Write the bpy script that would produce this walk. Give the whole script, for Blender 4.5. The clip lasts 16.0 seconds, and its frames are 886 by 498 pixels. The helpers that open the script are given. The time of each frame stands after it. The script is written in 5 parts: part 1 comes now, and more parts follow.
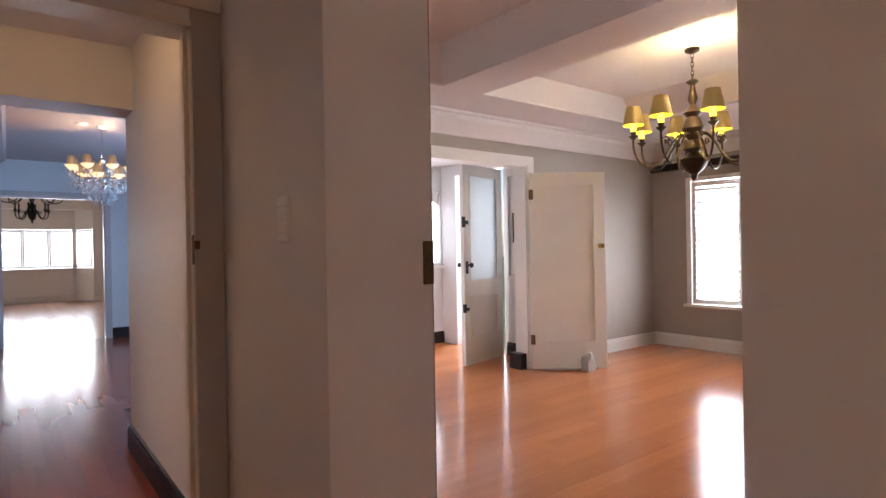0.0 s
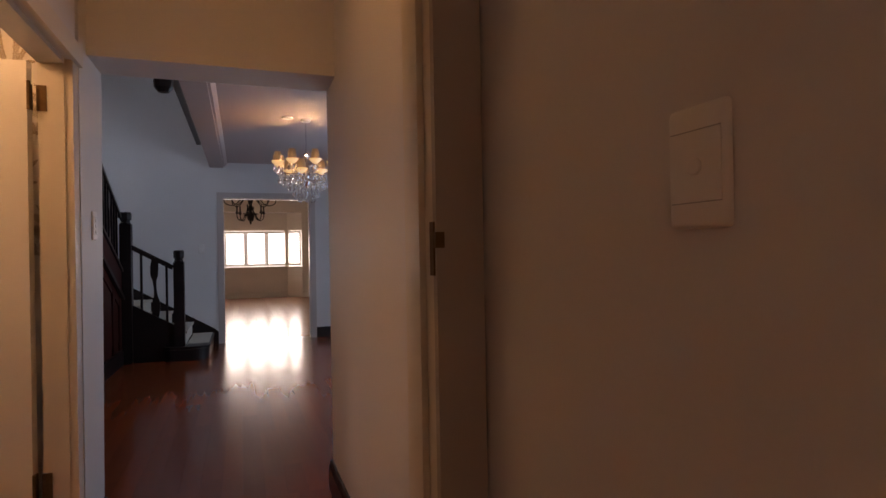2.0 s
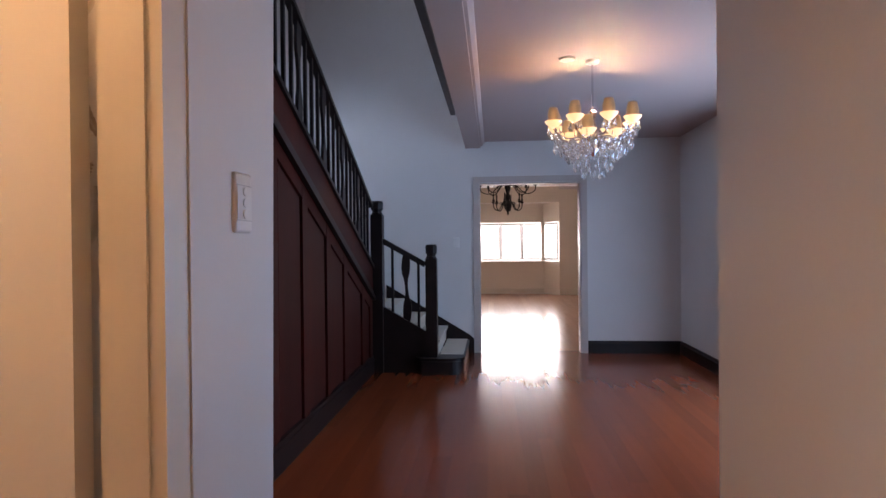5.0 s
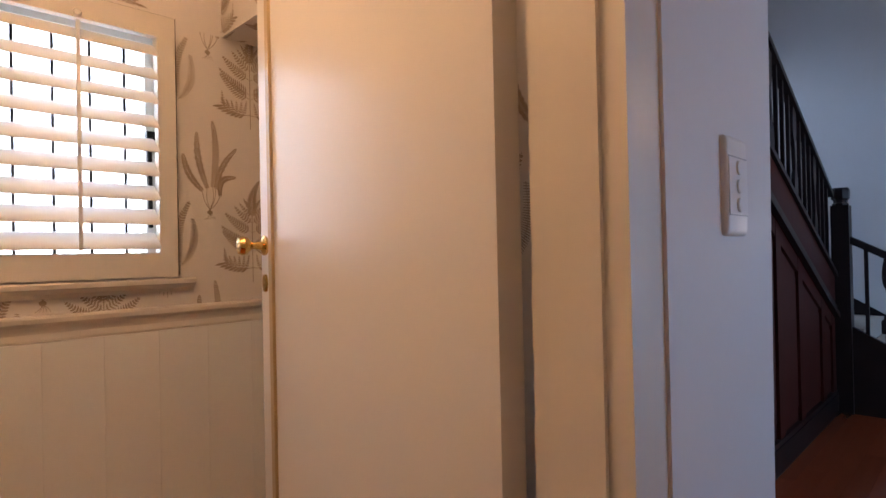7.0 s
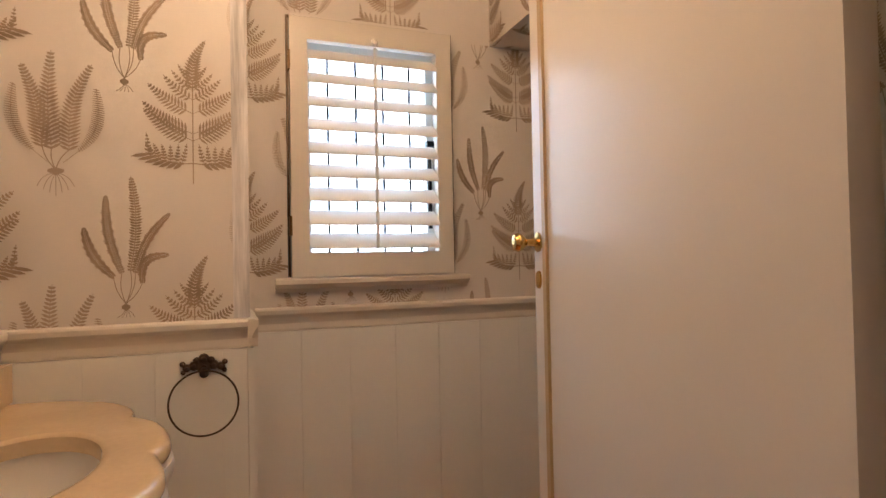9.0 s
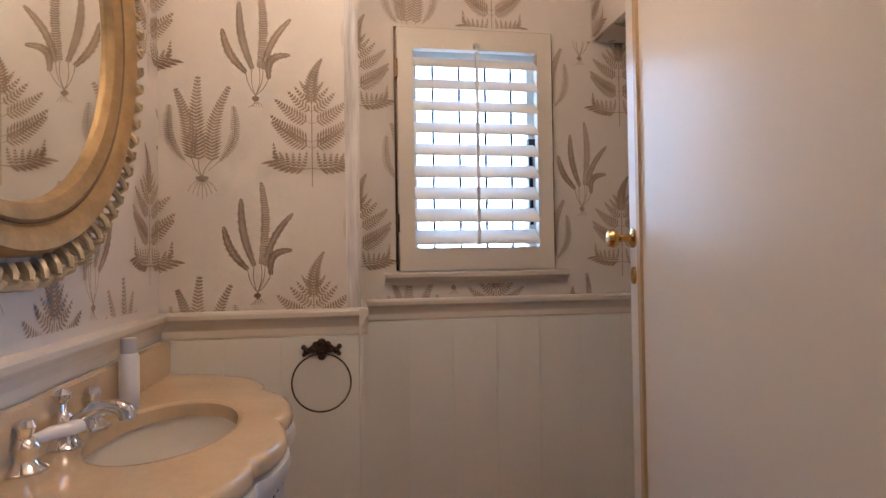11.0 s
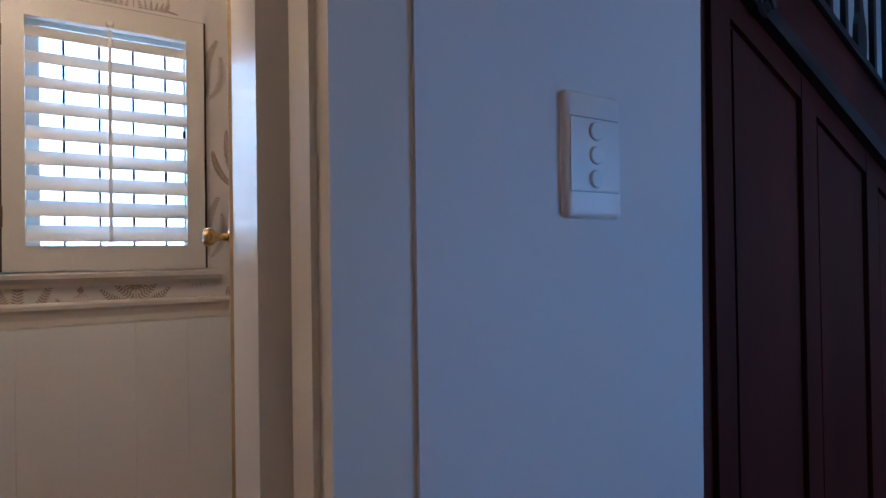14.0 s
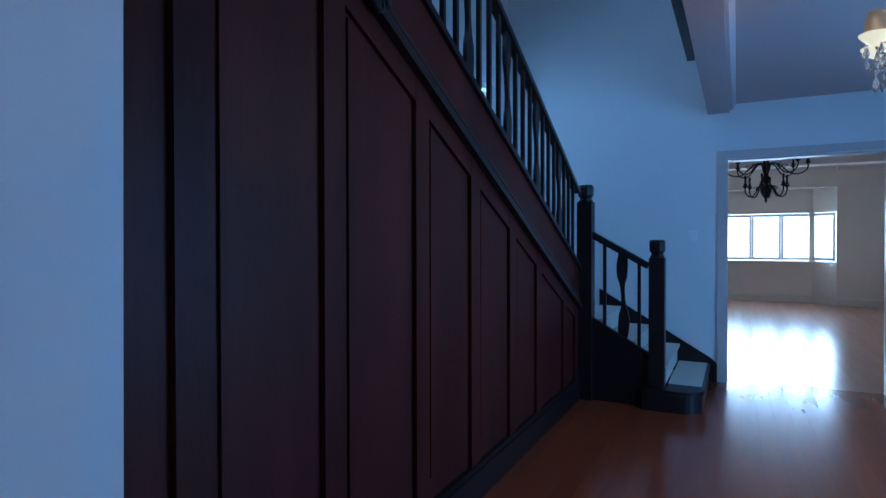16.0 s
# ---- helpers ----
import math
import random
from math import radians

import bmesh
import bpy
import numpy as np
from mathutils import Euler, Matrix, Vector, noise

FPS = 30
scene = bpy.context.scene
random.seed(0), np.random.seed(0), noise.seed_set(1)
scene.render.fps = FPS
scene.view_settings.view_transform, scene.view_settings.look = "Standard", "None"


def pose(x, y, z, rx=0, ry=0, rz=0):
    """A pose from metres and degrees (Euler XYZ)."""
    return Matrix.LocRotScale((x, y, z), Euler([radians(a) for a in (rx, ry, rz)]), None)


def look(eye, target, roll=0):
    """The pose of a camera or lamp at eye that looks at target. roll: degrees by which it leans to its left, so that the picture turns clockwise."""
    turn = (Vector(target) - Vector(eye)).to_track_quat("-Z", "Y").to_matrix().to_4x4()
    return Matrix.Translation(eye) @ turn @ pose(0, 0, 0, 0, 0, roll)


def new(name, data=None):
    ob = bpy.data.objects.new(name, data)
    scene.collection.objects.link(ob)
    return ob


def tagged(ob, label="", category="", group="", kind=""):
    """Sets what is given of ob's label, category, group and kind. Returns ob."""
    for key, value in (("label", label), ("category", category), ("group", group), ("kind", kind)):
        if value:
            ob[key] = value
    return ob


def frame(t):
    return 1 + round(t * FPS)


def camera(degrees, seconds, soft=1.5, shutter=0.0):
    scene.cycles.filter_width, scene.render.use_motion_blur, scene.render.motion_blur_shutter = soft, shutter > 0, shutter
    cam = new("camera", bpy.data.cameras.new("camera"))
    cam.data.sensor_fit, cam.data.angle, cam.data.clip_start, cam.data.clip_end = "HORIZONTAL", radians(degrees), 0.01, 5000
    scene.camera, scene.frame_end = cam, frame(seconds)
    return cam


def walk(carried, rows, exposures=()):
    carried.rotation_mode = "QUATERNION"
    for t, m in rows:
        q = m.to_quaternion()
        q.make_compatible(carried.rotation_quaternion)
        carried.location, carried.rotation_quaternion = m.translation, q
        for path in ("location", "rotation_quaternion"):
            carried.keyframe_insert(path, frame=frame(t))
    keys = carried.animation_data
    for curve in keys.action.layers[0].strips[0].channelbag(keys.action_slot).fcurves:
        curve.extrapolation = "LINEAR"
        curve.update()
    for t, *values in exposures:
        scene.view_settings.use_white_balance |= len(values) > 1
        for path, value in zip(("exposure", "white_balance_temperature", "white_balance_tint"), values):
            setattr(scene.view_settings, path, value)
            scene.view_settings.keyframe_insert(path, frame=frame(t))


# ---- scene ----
cam = camera(76.0, 16.0)
PATH = [
    (0, (0.589, -0.631, 1.256), (1.808, 0.954, 1.251), -1.0),
    (0.5, (0.624, -0.35, 1.249), (1.76, 1.297, 1.245), -1.0),
    (1, (0.7, -0.056, 1.264), (1.693, 1.68, 1.264), -1.1),
    (1.5, (0.751, 0.182, 1.247), (1.545, 2.017, 1.25), -1.0),
    (2, (0.759, 0.443, 1.26), (1.432, 2.326, 1.265), -1.0),
    (2.5, (0.779, 0.734, 1.247), (1.378, 2.642, 1.249), -1.0),
    (3, (0.795, 1.023, 1.266), (1.289, 2.961, 1.27), -1.0),
    (5.3, (0.629, 2.266, 1.299), (0.298, 4.238, 1.29), -1.0),
    (5.5, (0.58, 2.333, 1.294), (0.132, 4.282, 1.291), -1.3),
    (6, (0.474, 2.467, 1.301), (-0.315, 4.305, 1.301), -0.9),
    (6.5, (0.423, 2.53, 1.313), (-0.727, 4.166, 1.324), -1.4),
    (7, (0.399, 2.527, 1.316), (-1.004, 3.953, 1.333), -1.2),
    (7.5, (0.384, 2.491, 1.317), (-1.185, 3.731, 1.338), -1.1),
    (8, (0.378, 2.487, 1.318), (-1.321, 3.543, 1.342), -1.0),
    (8.5, (0.357, 2.495, 1.306), (-1.44, 3.371, 1.343), -1.2),
    (9, (0.344, 2.501, 1.306), (-1.527, 3.205, 1.346), -1.1),
    (9.5, (0.335, 2.497, 1.303), (-1.584, 3.057, 1.346), -1.0),
    (9.7, (0.331, 2.489, 1.306), (-1.6, 3.008, 1.348), -0.9),
    (11.8, (0.488, 2.567, 1.305), (-1.492, 2.848, 1.332), -1.0),
    (12, (0.496, 2.583, 1.306), (-1.477, 2.911, 1.328), -1.0),
    (12.5, (0.506, 2.652, 1.302), (-1.438, 3.125, 1.32), -1.0),
    (13, (0.526, 2.732, 1.31), (-1.369, 3.371, 1.316), -0.9),
    (13.5, (0.573, 2.811, 1.301), (-1.253, 3.627, 1.307), -0.9),
    (14, (0.562, 2.882, 1.297), (-1.134, 3.943, 1.316), -0.8),
    (14.5, (0.550, 2.916, 1.308), (-0.947, 4.242, 1.304), -1.2),
    (15, (0.539, 2.967, 1.306), (-0.721, 4.52, 1.297), -1.1),
    (15.5, (0.585, 3.067, 1.306), (-0.491, 4.752, 1.282), -0.2),
    (16, (0.611, 3.212, 1.301), (-0.308, 4.988, 1.277), -0.1),
]
exposures = [(0.0, 0.75, 6500, 17), (0.5, 0.40, 6300, 18), (1.0, -0.1, 6500, 22), (1.5, -0.5, 7300, 28), (2.0, -0.22, 9300, 30), (2.5, 0.2, 9500, 29), (3.0, 0.6, 9300, 28),
             (5.5, 0.6, 7400, 25), (6.5, 0.42, 7000, 22), (7.0, 0.35, 6900, 22), (8.0, 0.22, 6600, 20), (8.5, 0.2, 6450, 18), (9.0, 0.28, 6200, 14), (9.5, 0.25, 6100, 14), (12.0, 0.1, 4750, 12), (13.0, 0.17, 4800, 12), (13.5, 0.05, 4800, 10), (14.0, -0.12, 4800, 9), (14.5, 0.0, 4800, 8), (15.5, 0.2, 4550, 2), (16.0, 0.32, 4450, 0)]
walk(cam, [(t, look(eye, target, roll)) for t, eye, target, roll in PATH], exposures)


# ---- world and lights ----
world = bpy.data.worlds.new("world")
scene.world = world
world.use_nodes = True
wn = world.node_tree.nodes
sky = wn.new("ShaderNodeTexSky")
sky.sky_type, sky.sun_disc = "NISHITA", False
sky.sun_elevation, sky.sun_rotation = radians(50), radians(120)
wn["Background"].inputs["Strength"].default_value = 0.12
world.node_tree.links.new(sky.outputs["Color"], wn["Background"].inputs["Color"])
sun = new("sun", bpy.data.lights.new("sun", "SUN"))
sun.data.energy, sun.data.angle, sun.data.color = 0.8, radians(12), (1.0, 0.95, 0.88)
sun.matrix_world = pose(0, 0, 12, 40, 0, 120)


def window_lamp(place, target, w, h, watts, color):
    """The sky's light, in the opening of a window."""
    data = bpy.data.lights.new("window_lamp", "AREA")
    data.shape, data.size, data.size_y, data.energy, data.color = "RECTANGLE", w, h, watts, color
    ob = new("window_lamp", data)
    ob.matrix_world = look(place, target)
    return ob


def bulb_lamp(place, watts, color, radius=0.05):
    data = bpy.data.lights.new("bulb_lamp", "POINT")
    data.energy, data.color, data.shadow_soft_size = watts, color, radius
    ob = new("bulb_lamp", data)
    ob.location = place
    return ob


DAY = (0.86, 0.93, 1.0)
BLUE = (0.33, 0.61, 1.0)
WARM = (1.0, 0.66, 0.34)
window_lamp((0.75, 17.85, 1.4), (0.75, 9.0, 1.2), 3.4, 1.3, 195, DAY)           # bay of the far room
window_lamp((7.45, 1.5, 1.3), (1.0, 1.5, 1.2), 3.0, 1.6, 140, DAY)              # window of the living room
window_lamp((-1.72, 2.945, 1.7), (1.0, 2.945, 1.6), 0.62, 0.9, 7, (0.60, 0.82, 1.0))  # powder room
window_lamp((-1.80, 8.43, 2.6), (0.0, 7.5, 2.0), 0.6, 0.6, 8, BLUE)             # stair windows
window_lamp((-1.80, 5.4, 4.0), (1.0, 6.2, 2.2), 1.9, 1.4, 15, BLUE)
window_lamp((2.99, 6.2, 1.15), (0.0, 6.2, 1.15), 2.1, 1.8, 49, BLUE)             # unseen daylight added in the hall's side doorway
window_lamp((5.75, 4.62, 1.2), (4.0, 4.5, 1.1), 1.2, 2.0, 24, DAY)              # front doorway
window_lamp((4.85, 5.65, 1.6), (4.8, 3.0, 1.4), 0.9, 1.1, 10, DAY)
window_lamp((5.62, 3.91, 1.5), (4.0, 3.85, 1.4), 0.5, 1.0, 5, DAY)
bulb_lamp((-0.48, 2.61, 2.32), 14, (1.0, 0.66, 0.36), 0.14)                     # powder room ceiling lamp
bulb_lamp((0.68, 2.15, 2.42), 2.8, (1.0, 0.60, 0.26), 0.08)                      # passage ceiling lamp
bulb_lamp((0.45, -1.2, 2.38), 3.6, (1.0, 0.58, 0.28), 0.10)                     # unseen fill added in the lobby for bounced light
bulb_lamp((1.38, 6.09, 2.22), 9, (1.0, 0.70, 0.40), 0.004)                      # crystal chandelier
bulb_lamp((4.40, 1.40, 2.42), 11.0, (1.0, 0.76, 0.36), 0.006)                      # brass chandelier


# ---- materials ----
def material(name, color, rough=0.5, metal=0.0, vary=0.08, scale=6.0, bump=0.04, fine=90.0, coat=0.0, stretch=(1, 1, 1), island=0.0, per_object=0.0, emit=None, power=0.0, glass=0.0, spec=0.5):
    m = bpy.data.materials.new(name)
    m.use_nodes = True
    nt, b = m.node_tree, m.node_tree.nodes["Principled BSDF"]
    link = nt.links.new
    b.inputs["Roughness"].default_value, b.inputs["Metallic"].default_value = rough, metal
    b.inputs["Coat Weight"].default_value, b.inputs["Coat Roughness"].default_value = coat, 0.12
    b.inputs["Transmission Weight"].default_value, b.inputs["Specular IOR Level"].default_value = glass, spec
    co = nt.nodes.new("ShaderNodeTexCoord")
    mp = nt.nodes.new("ShaderNodeMapping")
    mp.inputs["Scale"].default_value = stretch
    link(co.outputs["Object"], mp.inputs["Vector"])
    big, small = nt.nodes.new("ShaderNodeTexNoise"), nt.nodes.new("ShaderNodeTexNoise")
    for n, s in ((big, scale), (small, fine)):
        n.inputs["Scale"].default_value, n.inputs["Detail"].default_value = s, 4
        link(mp.outputs["Vector"], n.inputs["Vector"])
    mix = nt.nodes.new("ShaderNodeMath")
    mix.operation = "MULTIPLY_ADD"
    mix.inputs[1].default_value = 0.35
    link(small.outputs["Fac"], mix.inputs[0])
    link(big.outputs["Fac"], mix.inputs[2])
    total = mix.outputs[0]
    for kind, amount in (("island", island), ("object", per_object)):
        if amount:
            src = nt.nodes.new("ShaderNodeNewGeometry" if kind == "island" else "ShaderNodeObjectInfo")
            add = nt.nodes.new("ShaderNodeMath")
            add.operation, add.inputs[1].default_value = "MULTIPLY_ADD", amount
            link(src.outputs["Random Per Island" if kind == "island" else "Random"], add.inputs[0])
            link(total, add.inputs[2])
            total = add.outputs[0]
    ramp = nt.nodes.new("ShaderNodeMapRange")
    ramp.inputs["From Min"].default_value, ramp.inputs["From Max"].default_value = 0.3, 1.05 + island + per_object
    ramp.inputs["To Min"].default_value, ramp.inputs["To Max"].default_value = 1 - vary, 1 + vary
    link(total, ramp.inputs["Value"])
    tint = nt.nodes.new("ShaderNodeVectorMath")
    tint.operation = "SCALE"
    tint.inputs[0].default_value = color
    link(ramp.outputs["Result"], tint.inputs["Scale"])
    link(tint.outputs["Vector"], b.inputs["Base Color"])
    rr = nt.nodes.new("ShaderNodeMapRange")
    rr.inputs["To Min"].default_value, rr.inputs["To Max"].default_value = max(0.02, rough * 0.93), min(1, rough * 1.07)
    link(big.outputs["Fac"], rr.inputs["Value"])
    link(rr.outputs["Result"], b.inputs["Roughness"])
    if bump:
        bp = nt.nodes.new("ShaderNodeBump")
        bp.inputs["Strength"].default_value, bp.inputs["Distance"].default_value = bump, 0.004
        link(total, bp.inputs["Height"])
        link(bp.outputs["Normal"], b.inputs["Normal"])
    if emit:
        b.inputs["Emission Color"].default_value, b.inputs["Emission Strength"].default_value = (*emit, 1), power
    return m


PLASTER = material("plaster", (0.72, 0.70, 0.69), 0.55, bump=0.08, vary=0.03, scale=2.5)
CREAM = material("cream_plaster", (0.74, 0.68, 0.60), 0.55, bump=0.08, vary=0.03, scale=2.5)
TAUPE = material("taupe_plaster", (0.40, 0.355, 0.31), 0.6, bump=0.08, vary=0.04, scale=2.5)
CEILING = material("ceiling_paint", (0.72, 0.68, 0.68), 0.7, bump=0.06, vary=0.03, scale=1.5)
# Hall ceiling: the dim bounced light is put into this darker colour.
SHADED_CEILING = material("shaded_ceiling_paint", (0.51, 0.41, 0.39), 0.7, bump=0.06, vary=0.03, scale=1.5)
TAUPETRIM = material("taupe_trim_paint", (0.54, 0.47, 0.44), 0.4, bump=0.05, vary=0.05, scale=3)
GLOSS = material("gloss_paint", (0.70, 0.66, 0.60), 0.32, bump=0.03, vary=0.02, scale=3)
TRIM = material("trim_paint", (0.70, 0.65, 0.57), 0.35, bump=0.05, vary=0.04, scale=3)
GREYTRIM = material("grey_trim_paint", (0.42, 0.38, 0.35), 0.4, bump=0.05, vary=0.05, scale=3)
WHITE = material("white_paint", (0.80, 0.78, 0.75), 0.35, bump=0.04, vary=0.03, scale=3)
PAPER = material("wallpaper_ground", (0.72, 0.67, 0.62), 0.6, bump=0.05, vary=0.03, scale=1.2, fine=160)
PRINT = material("wallpaper_print", (0.37, 0.285, 0.21), 0.7, bump=0.02, vary=0.35, scale=14, fine=220)
PRINT_PALE = material("wallpaper_print_pale", (0.42, 0.335, 0.26), 0.7, bump=0.02, vary=0.3, scale=14, fine=220)
DADO = material("dado_paint", (0.80, 0.80, 0.76), 0.45, bump=0.05, vary=0.03, scale=2, per_object=0.03)
MAHOGANY = material("dark_mahogany", (0.056, 0.012, 0.009), 0.45, spec=0.13, vary=0.55, scale=5, bump=0.12, stretch=(1, 1, 0.12), coat=0.0)
BLACKWOOD = material("black_stained_wood", (0.016, 0.009, 0.009), 0.38, spec=0.3, vary=0.4, scale=6, bump=0.1)
BEAD = material("yellowed_varnish", (0.46, 0.33, 0.17), 0.35, vary=0.12, scale=9, bump=0.05)
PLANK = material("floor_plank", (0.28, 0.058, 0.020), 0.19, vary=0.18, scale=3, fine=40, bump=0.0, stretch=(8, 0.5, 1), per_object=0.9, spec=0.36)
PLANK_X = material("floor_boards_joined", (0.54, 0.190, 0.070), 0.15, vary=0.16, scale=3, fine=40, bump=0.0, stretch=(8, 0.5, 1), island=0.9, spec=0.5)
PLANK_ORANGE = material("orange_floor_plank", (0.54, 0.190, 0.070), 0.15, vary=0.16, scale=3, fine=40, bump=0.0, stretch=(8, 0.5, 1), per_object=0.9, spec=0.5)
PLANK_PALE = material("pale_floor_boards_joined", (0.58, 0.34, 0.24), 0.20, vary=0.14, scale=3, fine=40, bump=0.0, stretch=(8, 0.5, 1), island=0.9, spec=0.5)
JOINT = material("floor_joint", (0.05, 0.02, 0.01), 0.6)
BRASS = material("brass", (0.62, 0.42, 0.15), 0.22, 1.0, vary=0.15)
BRONZE = material("dark_bronze", (0.085, 0.060, 0.042), 0.42, 0.9, vary=0.3, scale=20)
IRON = material("black_iron", (0.02, 0.02, 0.021), 0.45, 0.7, vary=0.3)
HINGE = material("aged_brass_hinge", (0.16, 0.10, 0.05), 0.45, 0.9, vary=0.3, scale=30)
CHROME = material("chrome", (0.75, 0.75, 0.76), 0.08, 1.0, vary=0.03)
GILT = material("gilt_wood", (0.40, 0.27, 0.115), 0.45, 0.5, vary=0.35, scale=18, bump=0.25)
GILT_DARK = material("gilt_recess", (0.13, 0.075, 0.03), 0.5, 0.4, vary=0.3, scale=20)
RIBBON = material("pale_gilt_ribbon", (0.52, 0.42, 0.24), 0.5, 0.2, vary=0.3, scale=30, bump=0.2)
MIRROR = material("mirror_glass", (0.82, 0.83, 0.80), 0.02, 1.0, vary=0.0, bump=0)
MARBLE = material("cream_marble", (0.62, 0.47, 0.29), 0.16, vary=0.16, scale=5, bump=0.02, coat=0.3)
CERAMIC = material("white_ceramic", (0.78, 0.75, 0.70), 0.1, vary=0.02, coat=0.5, bump=0)
DISTRESSED = material("distressed_white_paint", (0.70, 0.67, 0.62), 0.4, vary=0.06, scale=9, bump=0.12)
CHIPPED = material("chipped_corner_paint", (0.62, 0.60, 0.60), 0.5, vary=0.75, scale=9, fine=60, bump=0.3, stretch=(3, 3, 0.22))
PLASTIC = material("white_plastic", (0.78, 0.77, 0.75), 0.3, vary=0.02, bump=0.0)
GREYCAP = material("grey_plastic", (0.42, 0.42, 0.43), 0.35, vary=0.03, bump=0.0)
SHADE = material("cream_shade", (0.50, 0.40, 0.28), 0.7, vary=0.08, scale=30, emit=(1.0, 0.62, 0.28), power=0.28)
SHADE_OLIVE = material("olive_shade", (0.28, 0.20, 0.085), 0.7, vary=0.1, scale=30, emit=(1.0, 0.62, 0.12), power=0.04)
SHADE_LINING = material("lit_shade_lining", (0.9, 0.75, 0.1), 0.7, vary=0.05, emit=(1.0, 0.80, 0.04), power=1.1)
DISH = material("cream_glass_dish", (0.80, 0.66, 0.44), 0.3, vary=0.05, bump=0, emit=(1.0, 0.72, 0.38), power=0.75)
SHEER = material("sheer_brown_shade", (0.38, 0.29, 0.20), 0.5, vary=0.15, scale=30, bump=0.05, glass=0.45, emit=(1.0, 0.66, 0.36), power=0.06)
GLOW = material("lit_bulb", (1, 0.9, 0.7), 0.4, emit=(1.0, 0.80, 0.50), power=3.0, vary=0, bump=0)
GLOW_YELLOW = material("lit_yellow_bulb", (1, 0.85, 0.2), 0.4, emit=(1.0, 0.82, 0.05), power=2.6, vary=0, bump=0)
CRYSTAL = material("cut_crystal", (0.95, 0.95, 0.97), 0.03, vary=0, bump=0, glass=0.85)
PANE = material("window_glass", (0.98, 0.99, 1.0), 0.02, vary=0, bump=0, glass=1.0)
FROST = material("frosted_glass", (0.80, 0.88, 0.92), 0.35, vary=0.03, bump=0.05, glass=0.35)
LEAD = material("lead_came", (0.06, 0.06, 0.065), 0.5, 0.6, vary=0.1)
LOUVRE = material("shutter_louvre", (0.80, 0.76, 0.71), 0.4, vary=0.03, bump=0.03)
RUNNER = material("cream_stair_carpet", (0.62, 0.58, 0.51), 0.9, vary=0.12, scale=60, bump=0.3)
GROUND = material("garden_ground", (0.10, 0.13, 0.06), 0.9, vary=0.4, scale=0.6)


# ---- building helpers ----
def box(bm, x0, x1, y0, y1, z0, z1, m=None):
    vs = [bm.verts.new((x, y, z)) for x in (min(x0, x1), max(x0, x1)) for y in (min(y0, y1), max(y0, y1)) for z in (min(z0, z1), max(z0, z1))]
    for f in ((0, 1, 3, 2), (4, 6, 7, 5), (0, 4, 5, 1), (2, 3, 7, 6), (0, 2, 6, 4), (1, 5, 7, 3)):
        bm.faces.new([vs[i] for i in f])
    if m is not None:
        bmesh.ops.transform(bm, matrix=m, verts=vs)
    return vs


def prism(bm, outline, depth, m):
    """An outline in x and y, raised by depth along z, laid by m."""
    lo = [bm.verts.new(m @ Vector((x, y, 0))) for x, y in outline]
    hi = [bm.verts.new(m @ Vector((x, y, depth))) for x, y in outline]
    bm.faces.new(lo[::-1])
    bm.faces.new(hi)
    for i in range(len(lo)):
        j = (i + 1) % len(lo)
        bm.faces.new((lo[i], lo[j], hi[j], hi[i]))


def lathe(bm, profile, n=16, at=(0, 0, 0), m=None):
    """Turn a profile of (radius, height) about z."""
    m = m or Matrix.Translation(at)
    rings = []
    for r, z in profile:
        if r < 1e-5:
            rings.append([bm.verts.new(m @ Vector((0, 0, z)))])
        else:
            rings.append([bm.verts.new(m @ Vector((r * math.cos(2 * math.pi * i / n), r * math.sin(2 * math.pi * i / n), z))) for i in range(n)])
    for a, b in zip(rings, rings[1:]):
        for i in range(n):
            j = (i + 1) % n
            if len(a) == 1 and len(b) > 1:
                bm.faces.new((a[0], b[i], b[j]))
            elif len(b) == 1 and len(a) > 1:
                bm.faces.new((a[i], a[j], b[0]))
            elif len(a) > 1:
                bm.faces.new((a[i], a[j], b[j], b[i]))


def sweep(bm, pts, r, n=8, closed=False):
    """A tube along points; r is one radius or one for each point."""
    pts = [Vector(p) for p in pts]
    rs = r if isinstance(r, (list, tuple)) else [r] * len(pts)
    rings, side = [], None
    for i, p in enumerate(pts):
        a = pts[i - 1] if i or closed else p
        b = pts[(i + 1) % len(pts)] if closed else pts[min(i + 1, len(pts) - 1)]
        d = (b - a).normalized()
        if side is None:
            side = d.orthogonal().normalized()
        side = (side - d * side.dot(d)).normalized()
        up = d.cross(side)
        rings.append([bm.verts.new(p + rs[i] * (math.cos(2 * math.pi * k / n) * side + math.sin(2 * math.pi * k / n) * up)) for k in range(n)])
    pairs = list(zip(rings, rings[1:])) + ([(rings[-1], rings[0])] if closed else [])
    for a, b in pairs:
        for k in range(n):
            j = (k + 1) % n
            bm.faces.new((a[k], a[j], b[j], b[k]))
    if not closed:
        bm.faces.new(rings[0][::-1])
        bm.faces.new(rings[-1])


def bezier(p0, p1, p2, p3, n=10):
    p0, p1, p2, p3 = map(Vector, (p0, p1, p2, p3))
    return [(1 - t) ** 3 * p0 + 3 * (1 - t) ** 2 * t * p1 + 3 * (1 - t) * t * t * p2 + t ** 3 * p3 for t in [i / n for i in range(n + 1)]]


def bevel(bm, width, segments=2, angle=40):
    edges = [e for e in bm.edges if len(e.link_faces) == 2 and e.calc_face_angle(0) > radians(angle)]
    bmesh.ops.bevel(bm, geom=edges, offset=width, segments=segments, affect="EDGES", clamp_overlap=True)


